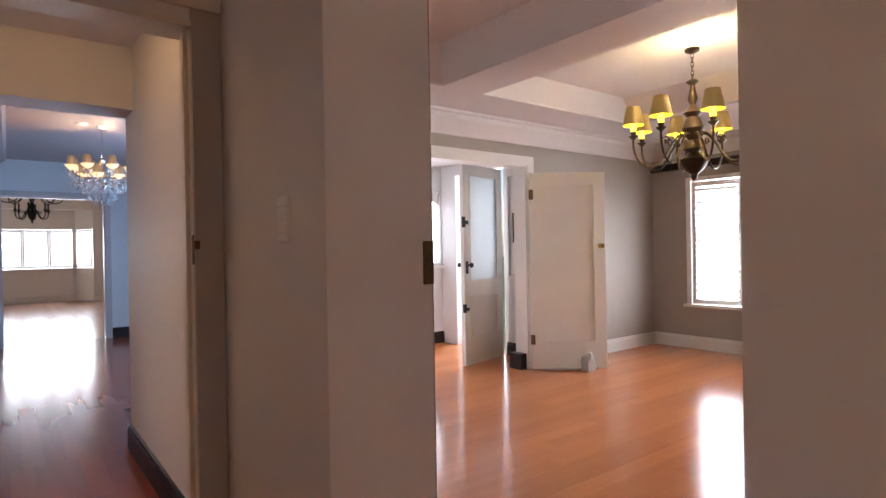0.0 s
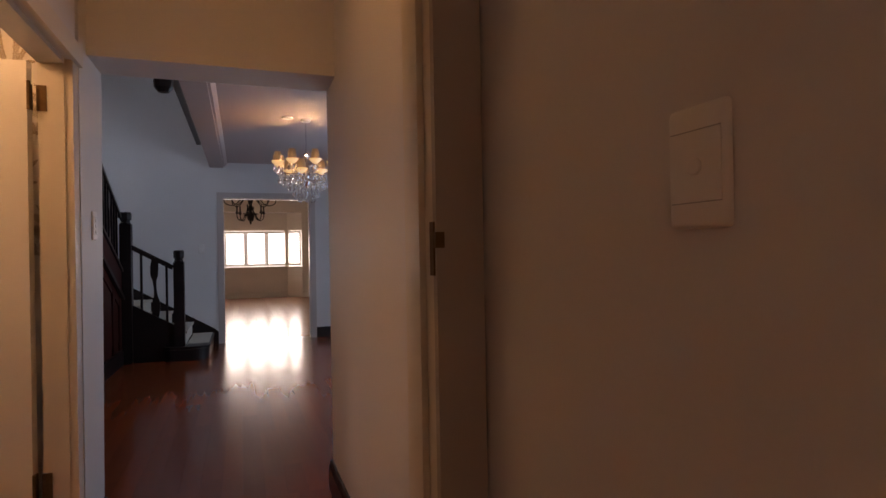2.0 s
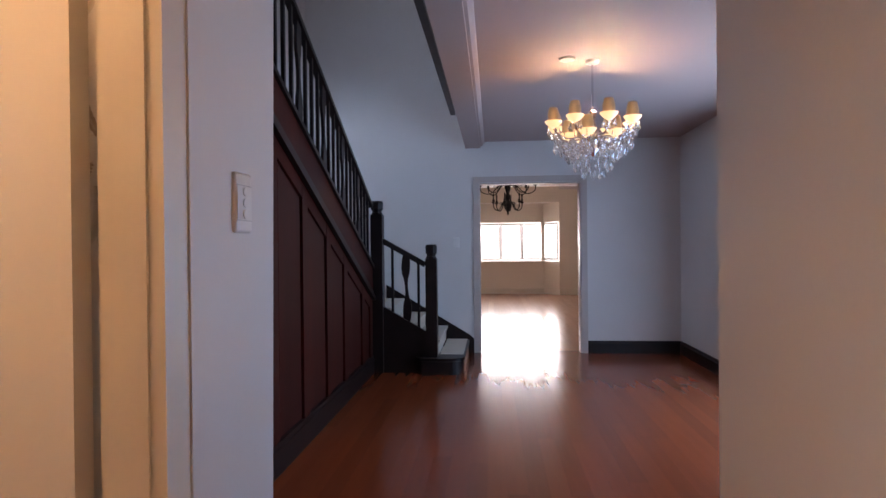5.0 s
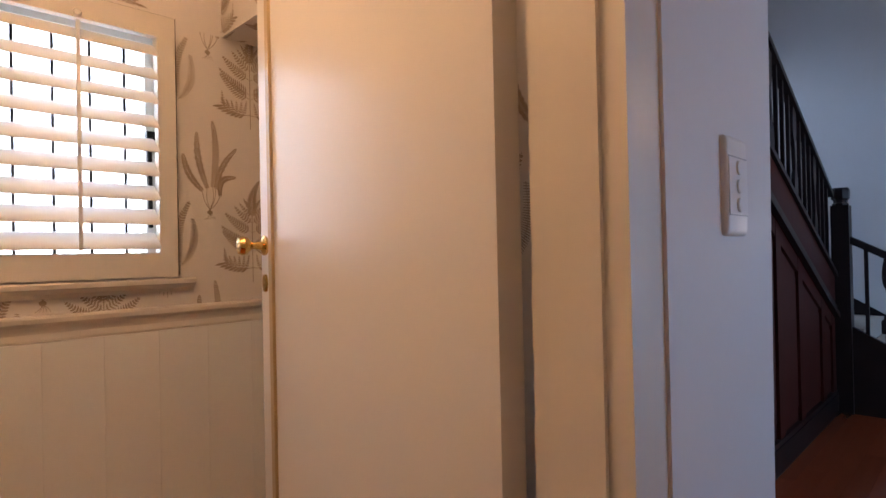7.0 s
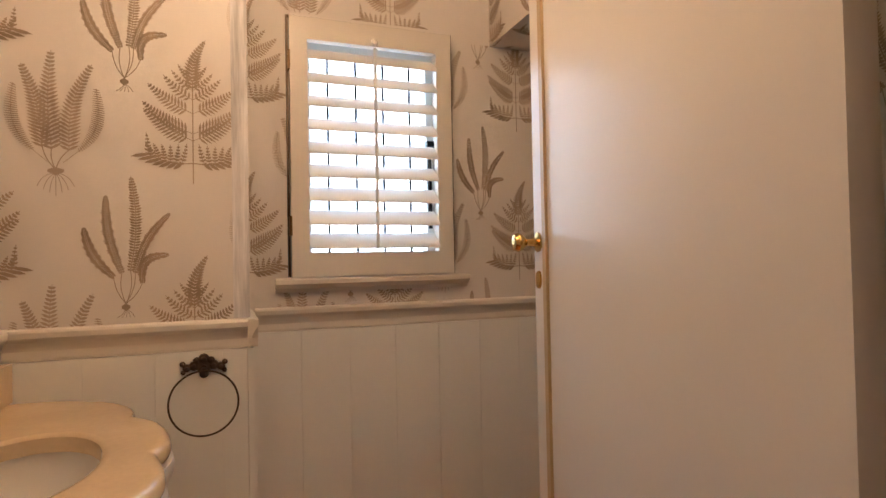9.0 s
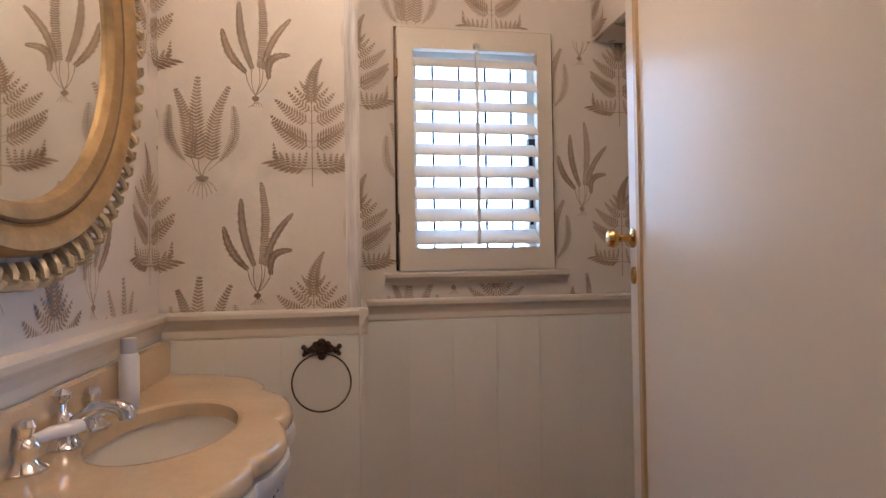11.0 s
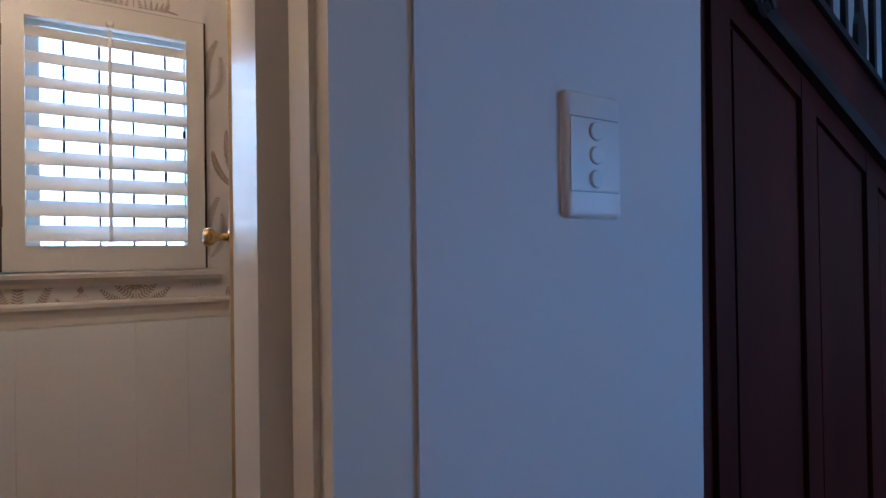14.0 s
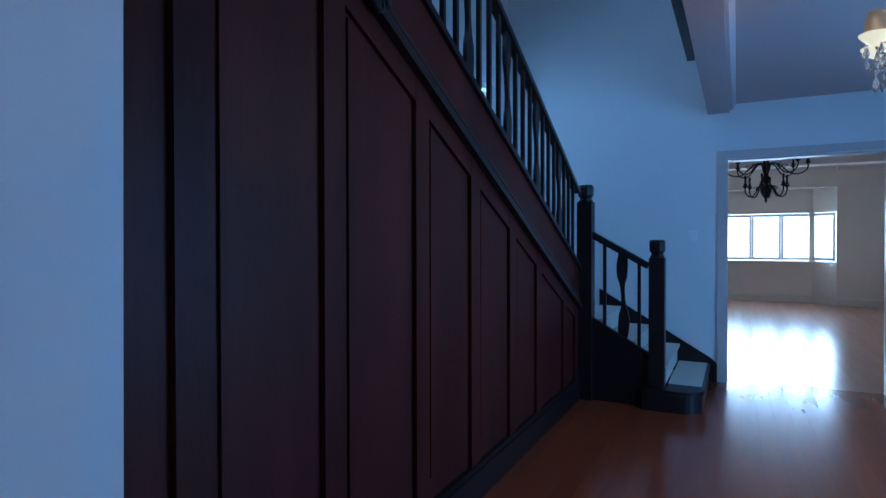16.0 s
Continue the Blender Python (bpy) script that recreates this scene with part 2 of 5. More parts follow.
def finish(name, bm, mat, smooth=False):
    bmesh.ops.recalc_face_normals(bm, faces=bm.faces)
    me = bpy.data.meshes.new(name)
    bm.to_mesh(me)
    bm.free()
    me.materials.append(mat)
    if smooth:
        for p in me.polygons:
            p.use_smooth = True
        me.set_sharp_from_angle(angle=radians(38))
    return new(name, me)


def part(name, bm, mat, parent, label="", smooth=False):
    ob = finish(name, bm, mat, smooth)
    ob.parent = parent
    if label:
        ob["label"] = label
    return ob


def thing(name, label, category, at=(0, 0, 0), group="", kind=""):
    ob = new(name)
    ob.location = at
    ob.empty_display_size = 0.1
    return tagged(ob, label, category, group, kind)


def setting(name, bm, mat, label="", category="", smooth=False):
    return tagged(finish(name, bm, mat, smooth), label, category, "", "structure")


def boxes(*rows):
    bm = bmesh.new()
    for row in rows:
        box(bm, *row)
    return bm


def union(*rows):
    """One closed mesh round boxes that touch."""
    axes = [sorted({round(r[2 * i + k], 5) for r in rows for k in (0, 1)}) for i in range(3)]
    def filled(i, j, k):
        if not (0 <= i < len(axes[0]) - 1 and 0 <= j < len(axes[1]) - 1 and 0 <= k < len(axes[2]) - 1):
            return False
        c = [(axes[n][v] + axes[n][v + 1]) / 2 for n, v in enumerate((i, j, k))]
        return any(all(r[2 * n] < c[n] < r[2 * n + 1] for n in range(3)) for r in rows)
    bm, made = bmesh.new(), {}
    def vert(i, j, k):
        if (i, j, k) not in made:
            made[i, j, k] = bm.verts.new((axes[0][i], axes[1][j], axes[2][k]))
        return made[i, j, k]
    for i in range(len(axes[0]) - 1):
        for j in range(len(axes[1]) - 1):
            for k in range(len(axes[2]) - 1):
                if not filled(i, j, k):
                    continue
                for d, quad in (((-1, 0, 0), ((0, 0, 0), (0, 0, 1), (0, 1, 1), (0, 1, 0))), ((1, 0, 0), ((1, 0, 0), (1, 1, 0), (1, 1, 1), (1, 0, 1))), ((0, -1, 0), ((0, 0, 0), (1, 0, 0), (1, 0, 1), (0, 0, 1))), ((0, 1, 0), ((0, 1, 0), (0, 1, 1), (1, 1, 1), (1, 1, 0))), ((0, 0, -1), ((0, 0, 0), (0, 1, 0), (1, 1, 0), (1, 0, 0))), ((0, 0, 1), ((0, 0, 1), (1, 0, 1), (1, 1, 1), (0, 1, 1)))):
                    if not filled(i + d[0], j + d[1], k + d[2]):
                        bm.faces.new([vert(i + q[0], j + q[1], k + q[2]) for q in quad])
    return bm


def box_part(name, row, mat, parent, label="", edge=0.0, m=None):
    bm = bmesh.new()
    box(bm, *row, m=m)
    if edge:
        bevel(bm, edge)
    return part(name, bm, mat, parent, label)


# ---- structure: lobby, passage and powder room ----
setting("ground", boxes((-60, 60, -60, 60, -0.4, -0.25)), GROUND, "dry grassy garden ground outside the house", "ground")
setting("wall_lobby", union((-0.72, -0.6, -2.32, 1.60, 0, 2.6), (-0.6, 1.21, -2.32, -2.2, 0, 2.6), (-0.6, 0.27, 1.46, 1.60, 0, 2.5), (0.27, 1.10, 1.46, 1.60, 2.06, 2.5), (1.13, 1.21, 1.475, 1.60, 0, 2.5)), PLASTER, "cream painted lobby walls round a doorway", "wall")
bm = union((0.03, 0.15, 1.60, 2.12, 0, 2.6), (0.03, 0.15, 2.12, 3.064, 2.04, 2.6), (0.03, 0.125, 3.064, 3.114, 0, 2.6), (0.03, 0.15, 3.114, 3.52, 0, 2.6), (-0.60, 0.03, 3.40, 3.52, 0, 2.6))
corner = [e for e in bm.edges if all(abs(v.co.x - 0.15) < 1e-4 and abs(v.co.y - 3.52) < 1e-4 for v in e.verts)]
bmesh.ops.bevel(bm, geom=corner, offset=0.075, segments=10, affect="EDGES")
setting("wall_passage_left", bm, PLASTER, "white plastered wall with a rounded corner beside the powder room door", "wall", True)
bm = union((1.21, 1.53, -2.32, -0.345, 0, 2.9), (1.21, 1.53, -0.345, 0.645, 2.12, 2.9), (1.21, 1.53, 0.645, 3.52, 0, 2.9))
setting("wall_passage_right", bm, PLASTER, "cream plastered wall between passage and living room", "wall")
setting("header_beam", boxes((0.15, 1.21, 3.24, 3.52, 2.125, 2.6)), PLASTER, "deep plastered header over the passage end", "beam")
setting("ceiling_passage", union((-0.72, 1.21, -2.32, 3.24, 2.5, 2.6)), CEILING, "white painted passage ceiling", "ceiling")

S, T, W, N = 2.025, -1.16, -1.46, 3.72
setting("wall_powder_south", union((T - 0.4, 0.03, S - 0.12, S, 0, 2.5)), PAPER, "fern wallpaper above a painted dado", "wall")
setting("wall_powder_basin_end", union((T - 0.42, T, S, 2.54, 0, 2.5)), PAPER, "projecting wall with fern wallpaper", "wall")
setting("wall_powder_window", union((W - 0.16, W, 2.54, 2.70, 0, 2.5), (W - 0.16, W, 2.70, 3.19, 0, 1.29), (W - 0.16, W, 2.70, 3.19, 2.06, 2.5), (W - 0.16, W, 3.19, N, 0, 2.5)), PAPER, "fern wallpaper round a small window", "wall")
setting("wall_powder_north", union((W - 0.16, -0.6, N, N + 0.1, 0, 2.5), (-0.66, -0.6, 3.52, N, 0, 2.5)), PAPER, "plain closing wall under the stairs", "wall")
bulkhead = setting("bulkhead", boxes((W, -0.66, 3.37, N, 2.06, 2.45)), PAPER, "papered bulkhead under the stairs", "bulkhead")
setting("ceiling_powder", union((W - 0.3, 0.03, S - 0.12, N + 0.1, 2.45, 2.55)), CEILING, "white powder room ceiling", "ceiling")

# Trim of the doorway out of the lobby.
frame_1 = thing("door_frame_1", "cream painted door frame with strike plate", "door frame", (1.1, 1.5, 0), kind="structure")
def at_frame(*row):
    b = boxes(row)
    bevel(b, 0.004, 1)
    bmesh.ops.translate(b, verts=b.verts, vec=(-1.1, -1.5, 0))
    return b
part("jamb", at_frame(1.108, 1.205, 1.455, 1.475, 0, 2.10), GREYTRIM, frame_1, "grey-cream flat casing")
part("jamb", at_frame(1.108, 1.13, 1.4755, 1.62, 0, 2.06), TRIM, frame_1)
part("jamb", at_frame(1.094, 1.1075, 1.52, 1.56, 0, 2.06), TRIM, frame_1)
part("jamb", at_frame(1.185, 1.21, 1.66, 1.94, 0, 2.12), TRIM, frame_1)
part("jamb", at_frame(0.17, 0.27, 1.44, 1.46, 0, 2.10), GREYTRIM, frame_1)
part("jamb", at_frame(0.27, 0.29, 1.46, 1.62, 0, 2.06), TRIM, frame_1)
part("head", at_frame(0.29, 1.108, 1.46, 1.62, 2.04, 2.06), TRIM, frame_1)
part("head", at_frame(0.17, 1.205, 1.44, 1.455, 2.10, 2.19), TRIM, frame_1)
part("strike_plate", at_frame(1.1045, 1.1085, 1.464, 1.486, 1.212, 1.315), HINGE, frame_1, "aged brass strike plate")
part("strike_lip", at_frame(1.1045, 1.122, 1.449, 1.4625, 1.265, 1.295), HINGE, frame_1)

# Trim of the wide opening into the living room.
frame_2 = thing("door_frame_2", "painted lining of the living room opening", "door frame", (1.4, 0.64, 0), kind="structure")
def at_frame2(*row):
    b = boxes(row)
    bevel(b, 0.012, 3)
    bmesh.ops.translate(b, verts=b.verts, vec=(-1.4, -0.64, 0))
    return b
part("head", at_frame2(1.204, 1.536, -0.345, 0.645, 2.10, 2.12), TRIM, frame_2)
part("strike_plate", at_frame2(1.50, 1.532, 0.639, 0.6455, 1.155, 1.275), HINGE, frame_2, "aged brass strike plate")

# Frame of the powder room door.
frame_3 = thing("door_frame_3", "cream painted frame of the powder room door", "door frame", (0.09, 3.04, 0), kind="structure")
def at_frame3(*row):
    b = boxes(row)
    bevel(b, 0.005, 2)
    bmesh.ops.translate(b, verts=b.verts, vec=(-0.09, -3.04, 0))
    return b
part("jamb", at_frame3(0.026, 0.118, 3.046, 3.064, 0, 2.04), TRIM, frame_3)
part("stop", at_frame3(0.075, 0.118, 3.034, 3.046, 0, 2.03), TRIM, frame_3)
part("casing", at_frame3(0.118, 0.146, 3.040, 3.114, 0, 2.11), TRIM, frame_3)
part("jamb", at_frame3(0.025, 0.152, 2.12, 2.14, 0, 2.04), TRIM, frame_3)
part("casing", at_frame3(0.15, 0.168, 2.06, 2.13, 0, 2.11), TRIM, frame_3)
part("head", at_frame3(0.026, 0.118, 2.14, 3.046, 2.02, 2.04), TRIM, frame_3)
part("casing", at_frame3(0.15, 0.166, 2.13, 3.114, 2.03, 2.11), TRIM, frame_3)

# The open powder room door: its own x runs along the leaf from the hinges.
door_1 = thing("door_1", "cream gloss painted door standing open, brass knob", "door", (-0.003, 3.022, 0.008))
DOOR_W = 0.826
door_1.rotation_euler = (0, 0, radians(180 - 10))
bm = boxes((0.0, DOOR_W, -0.037, 0, 0, 2.01))
bevel(bm, 0.004, 2)
part("leaf", bm, GLOSS, door_1)
box_part("edge_bead", (DOOR_W - 0.088, DOOR_W - 0.068, 0, 0.007, 0, 2.01), BEAD, door_1, "yellowed raised bead", 0.002)
KZ = 1.335
bm = bmesh.new()
lathe(bm, [(0, 0), (0.022, 0), (0.023, 0.005), (0.010, 0.010), (0.008, 0.026), (0.010, 0.033), (0.018, 0.04), (0.0215, 0.05), (0.018, 0.06), (0.0, 0.064)], 18, m=Matrix.Translation((DOOR_W - 0.030, 0, KZ)) @ pose(0, 0, 0, -90))
part("knob", bm, BRASS, door_1, "polished brass knob", True)
bm = bmesh.new()
lathe(bm, [(0, 0), (0.014, 0), (0.013, 0.005), (0, 0.006)], 14, m=Matrix.Translation((DOOR_W - 0.030, 0, KZ - 0.085)) @ Matrix.Diagonal((1, 1, 1.5, 1)) @ pose(0, 0, 0, -90))
part("keyhole_plate", bm, BRASS, door_1, "brass keyhole escutcheon", True)
for z in (0.365, 1.875):
    part("hinge_leaf", at_frame3(0.022, 0.056, 3.0415, 3.0455, z - 0.045, z + 0.055), HINGE, frame_3, "aged brass hinge leaf")
    bm = boxes((-0.003, 0.0, -0.036, 0.0, z - 0.05, z + 0.05))
    sweep(bm, [(-0.008, 0.004, z - 0.055), (-0.008, 0.004, z + 0.055)], 0.007, 8)
    part("hinge", bm, HINGE, door_1, "aged brass butt hinge")

# ---- wallpaper ferns ----
def leaf(bm, a, b, w, n=4, wave=0.0):
    """A flat pointed leaf from a to b."""
    a, b = Vector(a), Vector(b)
    d = b - a
    s = Vector((-d.y, d.x)).normalized()
    left, right = [], []
    z = 0.00003 * ((len(bm.verts) // 6) % 11)
    for i in range(n + 1):
        t = i / n
        k = w * math.sin(math.pi * min(1, 0.12 + 0.88 * t)) ** 0.8 + 0.0004
        k *= 1 + wave * math.sin(i * 2.4)
        p = a + d * t
        left.append(bm.verts.new((*(p + s * k), z)))
        right.append(bm.verts.new((*(p - s * k), z)))
    for i in range(n):
        bm.faces.new((left[i], left[i + 1], right[i + 1], right[i]))


def ribbon(bm, pts, ws):
    left, right = [], []
    for i, p in enumerate(pts):
        d = pts[min(i + 1, len(pts) - 1)] - pts[max(i - 1, 0)]
        s = Vector((-d.y, d.x)).normalized()
        left.append(bm.verts.new((p.x + s.x * ws[i], p.y + s.y * ws[i], 0)))
        right.append(bm.verts.new((p.x - s.x * ws[i], p.y - s.y * ws[i], 0)))
    for i in range(len(pts) - 1):
        bm.faces.new((left[i], left[i + 1], right[i + 1], right[i]))


def arc(p, q, bow, n=12):
    p, q = Vector(p), Vector(q)
    s = Vector((-(q - p).y, (q - p).x))
    return [p.lerp(q, i / n) + s * bow * math.sin(math.pi * i / n) for i in range(n + 1)]


def comb(bm, spine, length, w, start=0.0, taper=1.0):
    """Small leaflets along both sides of a spine."""
    n = len(spine) - 1
    for i in range(n):
        t = i / n
        if t < start:
            continue
        p, d = spine[i], (spine[i + 1] - spine[i]).normalized()
        s = Vector((-d.y, d.x))
        k = length * (1 - taper * ((t - start) / (1 - start)) ** 1.3) * (0.72 + 0.28 * min(1, (t - start) * 6))
        for side in (1, -1):
            leaf(bm, p, p + s * side * k + d * k * 0.55, w, 2)
    ribbon(bm, spine, [0.0007] * (n + 1))


def lift(bm, first, dz):
    """Raise what was drawn since the vertex number first by a hair, so that no two leaves share a plane."""
    bm.verts.ensure_lookup_table()
    for v in bm.verts[first:]:
        v.co.z += dz


def motif_a(bm, at):
    """A broad triangular fern frond with a curled tip."""
    o = Vector(at)
    spine = [o + p for p in arc((0, 0), (0.0, 0.25), 0.0, 20)]
    ribbon(bm, spine, [0.0013] * 21)
    tip = [o + p for p in arc((0.0, 0.235), (0.030, 0.355), 0.10, 16)]
    comb(bm, tip, 0.024, 0.0034, 0.0, 0.9)
    for z, reach, rise, wide in ((0.105, 0.108, 0.072, 0.026), (0.122, 0.110, 0.072, 0.024), (0.172, 0.098, 0.066, 0.024), (0.205, 0.064, 0.056, 0.017), (0.228, 0.046, 0.046, 0.012), (0.250, 0.032, 0.040, 0.009)):
        for side in (-1, 1):
            first = len(bm.verts)
            p = o + Vector((0, z))
            comb(bm, arc(p, p + Vector((side * reach, rise)), -0.06 * side, max(7, int(reach * 150))), wide, 0.0024, 0.10, 0.88)
            lift(bm, first, 0.003 * z + 0.0001 * side)
    for side in (-1, 1):
        first = len(bm.verts)
        branch = [o + p for p in arc((0, 0.050), (side * 0.098, 0.068), -0.10 * side, 8)]
        ribbon(bm, branch, [0.0011] * 9)
        for k in range(2, 9):
            up = Vector((side * 0.006 * (k - 4), 0.056 - 0.003 * k)) if k < 8 else Vector((side * 0.004, 0.052))
            comb(bm, arc(branch[k], branch[k] + up, 0.03 * side, 6), 0.0085, 0.0021, 0.0, 0.8)
            down = Vector((side * (0.012 + 0.003 * k), -0.016 + 0.0012 * k))
            leaf(bm, branch[k], branch[k] + down, 0.0040, 3)
        lift(bm, first, 0.0011 + 0.0001 * side)


def motif_b(bm, at):
    """Three upright ferns on one root with pale leaves behind and two curled ones."""
    o = Vector(at)
    for k, (base, top, bow, wide) in enumerate((((-0.008, 0.062), (-0.008, 0.285), 0.03, 0.029), ((0.026, 0.060), (0.072, 0.260), 0.08, 0.026), ((-0.026, 0.066), (-0.066, 0.250), -0.05, 0.027))):
        first = len(bm.verts)
        comb(bm, [o + p for p in arc(base, top, bow, 24)], wide, 0.0029, 0.0, 0.78)
        ribbon(bm, [o + p for p in arc((0, 0.014), base, 0.08, 6)], [0.0012] * 7)
        lift(bm, first, 0.0003 * (2 - k))
    for side in (-1, 1):
        first = len(bm.verts)
        pts = [o + p for p in arc((side * 0.014, 0.03), (side * 0.080, 0.205), -0.17 * side, 40)]
        for k in range(8, 40):
            d = (pts[k + 1] - pts[k]).normalized()
            n = Vector((-d.y, d.x)) * 0.0135 * math.sin(math.pi * (k - 6) / 36) ** 0.6
            leaf(bm, pts[k] - n, pts[k] + n + d * 0.004, 0.0011, 2)
        ribbon(bm, pts, [0.0006] * 41)
        lift(bm, first, 0.0009)
    ribbon(bm, [o + Vector((-0.016, 0.012)), o + Vector((0, 0.010)), o + Vector((0.016, 0.012))], [0.003, 0.009, 0.003])
    for k in range(7):
        ribbon(bm, [o + p for p in arc((0, 0.008), ((k - 3) * 0.012, -0.045 + 0.007 * abs(k - 3)), 0.15 * (k - 3) / 3, 6)], [0.0007] * 7)


def motif_c(bm, at):
    """Long strap leaves on thin stalks with a small bulb."""
    o = Vector(at)
    for q, mid, bow, w in (((-0.085, 0.19), (-0.025, 0.075), 0.10, 0.0105), ((-0.04, 0.265), (-0.008, 0.085), 0.06, 0.011), ((0.012, 0.31), (0.010, 0.09), -0.05, 0.0115), ((0.095, 0.225), (0.020, 0.085), 0.08, 0.0095), ((0.092, 0.125), (0.035, 0.06), 0.32, 0.0095)):
        ribbon(bm, [o + p for p in arc((0, 0.012), mid, -0.08 if q[0] > 0 else 0.08, 6)], [0.0009] * 7)
        pts = [o + p for p in arc(mid, q, bow, 34)]
        ribbon(bm, pts, [0.0011] * 35)
        for i in range(34):
            d = (pts[i + 1] - pts[i]).normalized()
            wide = w * 1.12 * math.sin(math.pi * (0.1 + 0.86 * i / 34)) ** 0.55 * (1 + 0.12 * math.sin(i * 1.5))
            for side in (1, -1):
                n = Vector((-d.y, d.x)) * side
                leaf(bm, pts[i] + n * 0.0016, pts[i] + n * wide + d * wide * 0.3, 0.0023, 2)
    ribbon(bm, [o + Vector((-0.009, 0.004)), o + Vector((0, 0.004)), o + Vector((0.009, 0.004))], [0.003, 0.009, 0.003])
    for k in range(5):
        ribbon(bm, [o + p for p in arc((0, 0), ((k - 2) * 0.009, -0.02), 0.1, 4)], [0.0006] * 5)


def papered(wall, m, u0, u1, v0, v1, shift, drop):
    """Printed ferns on a wall: m takes u, v and the way out to the world; shift and drop place the first column."""
    for kind, mat in ((0, PRINT), (1, PRINT_PALE), (2, PRINT)):
        bm = bmesh.new()
        for k in range(-6, 8):
            half = 0.265 if k % 2 else 0.0
            for r in range(-1, 3):
                u, v = shift + 0.462 * k, drop + half + 0.53 * r
                if kind == 0:
                    at = (u, v + 0.042)
                elif kind == 1:
                    at = (u - 0.285, v + 0.052)
                else:
                    at = (u - 0.147, v - 0.255)
                if u0 - 0.15 < at[0] < u1 + 0.15 and v0 - 0.4 < at[1] < v1 + 0.05:
                    (motif_a, motif_b, motif_c)[kind](bm, at)
        for co, no in (((u0, 0, 0), (-1, 0, 0)), ((u1, 0, 0), (1, 0, 0)), ((0, v0, 0), (0, -1, 0)), ((0, v1, 0), (0, 1, 0))):
            bmesh.ops.bisect_plane(bm, geom=list(bm.verts) + list(bm.edges) + list(bm.faces), plane_co=co, plane_no=no, clear_outer=True)
        bmesh.ops.transform(bm, matrix=m, verts=bm.verts)
        if len(bm.faces):
            part("fern_print", bm, mat, bpy.data.objects[wall], "grey-brown printed fern pattern")["kind"] = "stuff"
        else:
            bm.free()


def plane(origin, u, v, out):
    m = Matrix.Identity(4)
    for i, axis in enumerate((u, v, out)):
        for r in range(3):
            m[r][i] = axis[r]
    m.translation = Vector(origin) + Vector(out) * 0.0012
    return m


papered("wall_powder_basin_end", plane((T, 0, 0), (0, 1, 0), (0, 0, 1), (1, 0, 0)), S + 0.002, 2.538, 1.17, 2.44, 2.42, 1.462)
papered("wall_powder_window", plane((W, 0, 0), (0, 1, 0), (0, 0, 1), (1, 0, 0)), 2.545, 2.672, 1.17, 2.44, 3.47, 1.19)
papered("wall_powder_window", plane((W, 0, 0), (0, 1, 0), (0, 0, 1), (1, 0, 0)), 3.216, 3.70, 1.17, 2.06, 3.47, 1.19)
papered("wall_powder_window", plane((W, 0, 0), (0, 1, 0), (0, 0, 1), (1, 0, 0)), 2.672, 3.216, 2.09, 2.44, 3.47, 1.19)
papered("wall_powder_window", plane((W, 0, 0), (0, 1, 0), (0, 0, 1), (1, 0, 0)), 2.672, 3.216, 1.17, 1.215, 3.47, 1.19)
papered("wall_powder_south", plane((0, S, 0), (1, 0, 0), (0, 0, 1), (0, 1, 0)), T + 0.003, 0.02, 1.19, 2.44, -1.09, 1.204)
papered("wall_powder_north", plane((0, N, 0), (1, 0, 0), (0, 0, 1), (0, -1, 0)), W + 0.003, -0.67, 1.17, 2.05, -1.0, 1.3)
setting("wall_powder_return", boxes((-0.60, 0.03, 3.385, 3.399, 0, 2.45)), PAPER, "papered wall behind the open door", "wall")
papered("wall_powder_return", plane((0, 3.385, 0), (1, 0, 0), (0, 0, 1), (0, -1, 0)), -0.6, 0.03, 1.17, 2.44, -0.02, 1.19)
papered("bulkhead", plane((0, 0, 2.06), (0, 1, 0), (1, 0, 0), (0, 0, -1)), 3.375, 3.7, W + 0.01, -0.7, 3.5, -1.4)
papered("bulkhead", plane((0, 3.37, 0), (1, 0, 0), (0, 0, 1), (0, -1, 0)), W + 0.003, -0.67, 2.065, 2.44, -1.0, 1.19)

# ---- dado boarding and chair rail of the powder room ----
def rail_profile(depth=0.03):
    return [(0, 0), (0.005, 0), (0.007, 0.006), (0.007, 0.022), (0.010, 0.030), (0.016, 0.042), (0.021, 0.048), (depth * 0.8, 0.052), (depth * 0.85, 0.064), (depth * 0.75, 0.069), (0.010, 0.072), (0, 0.072)]


def rail(name, p, q, out, z, mat, profile, label, category="trim"):
    """A moulding along a wall from p to q."""
    p, q, out = Vector((*p, z)), Vector((*q, z)), Vector((*out, 0))
    bm = bmesh.new()
    rows = [[bm.verts.new(e + out * (d + 0.001) + Vector((0, 0, h))) for d, h in profile] for e in (p, q)]
    n = len(profile)
    for i in range(n):
        j = (i + 1) % n
        bm.faces.new((rows[0][i], rows[0][j], rows[1][j], rows[1][i]))
    bm.faces.new(rows[0])
    bm.faces.new(rows[1][::-1])
    return setting(name, bm, mat, label, category)


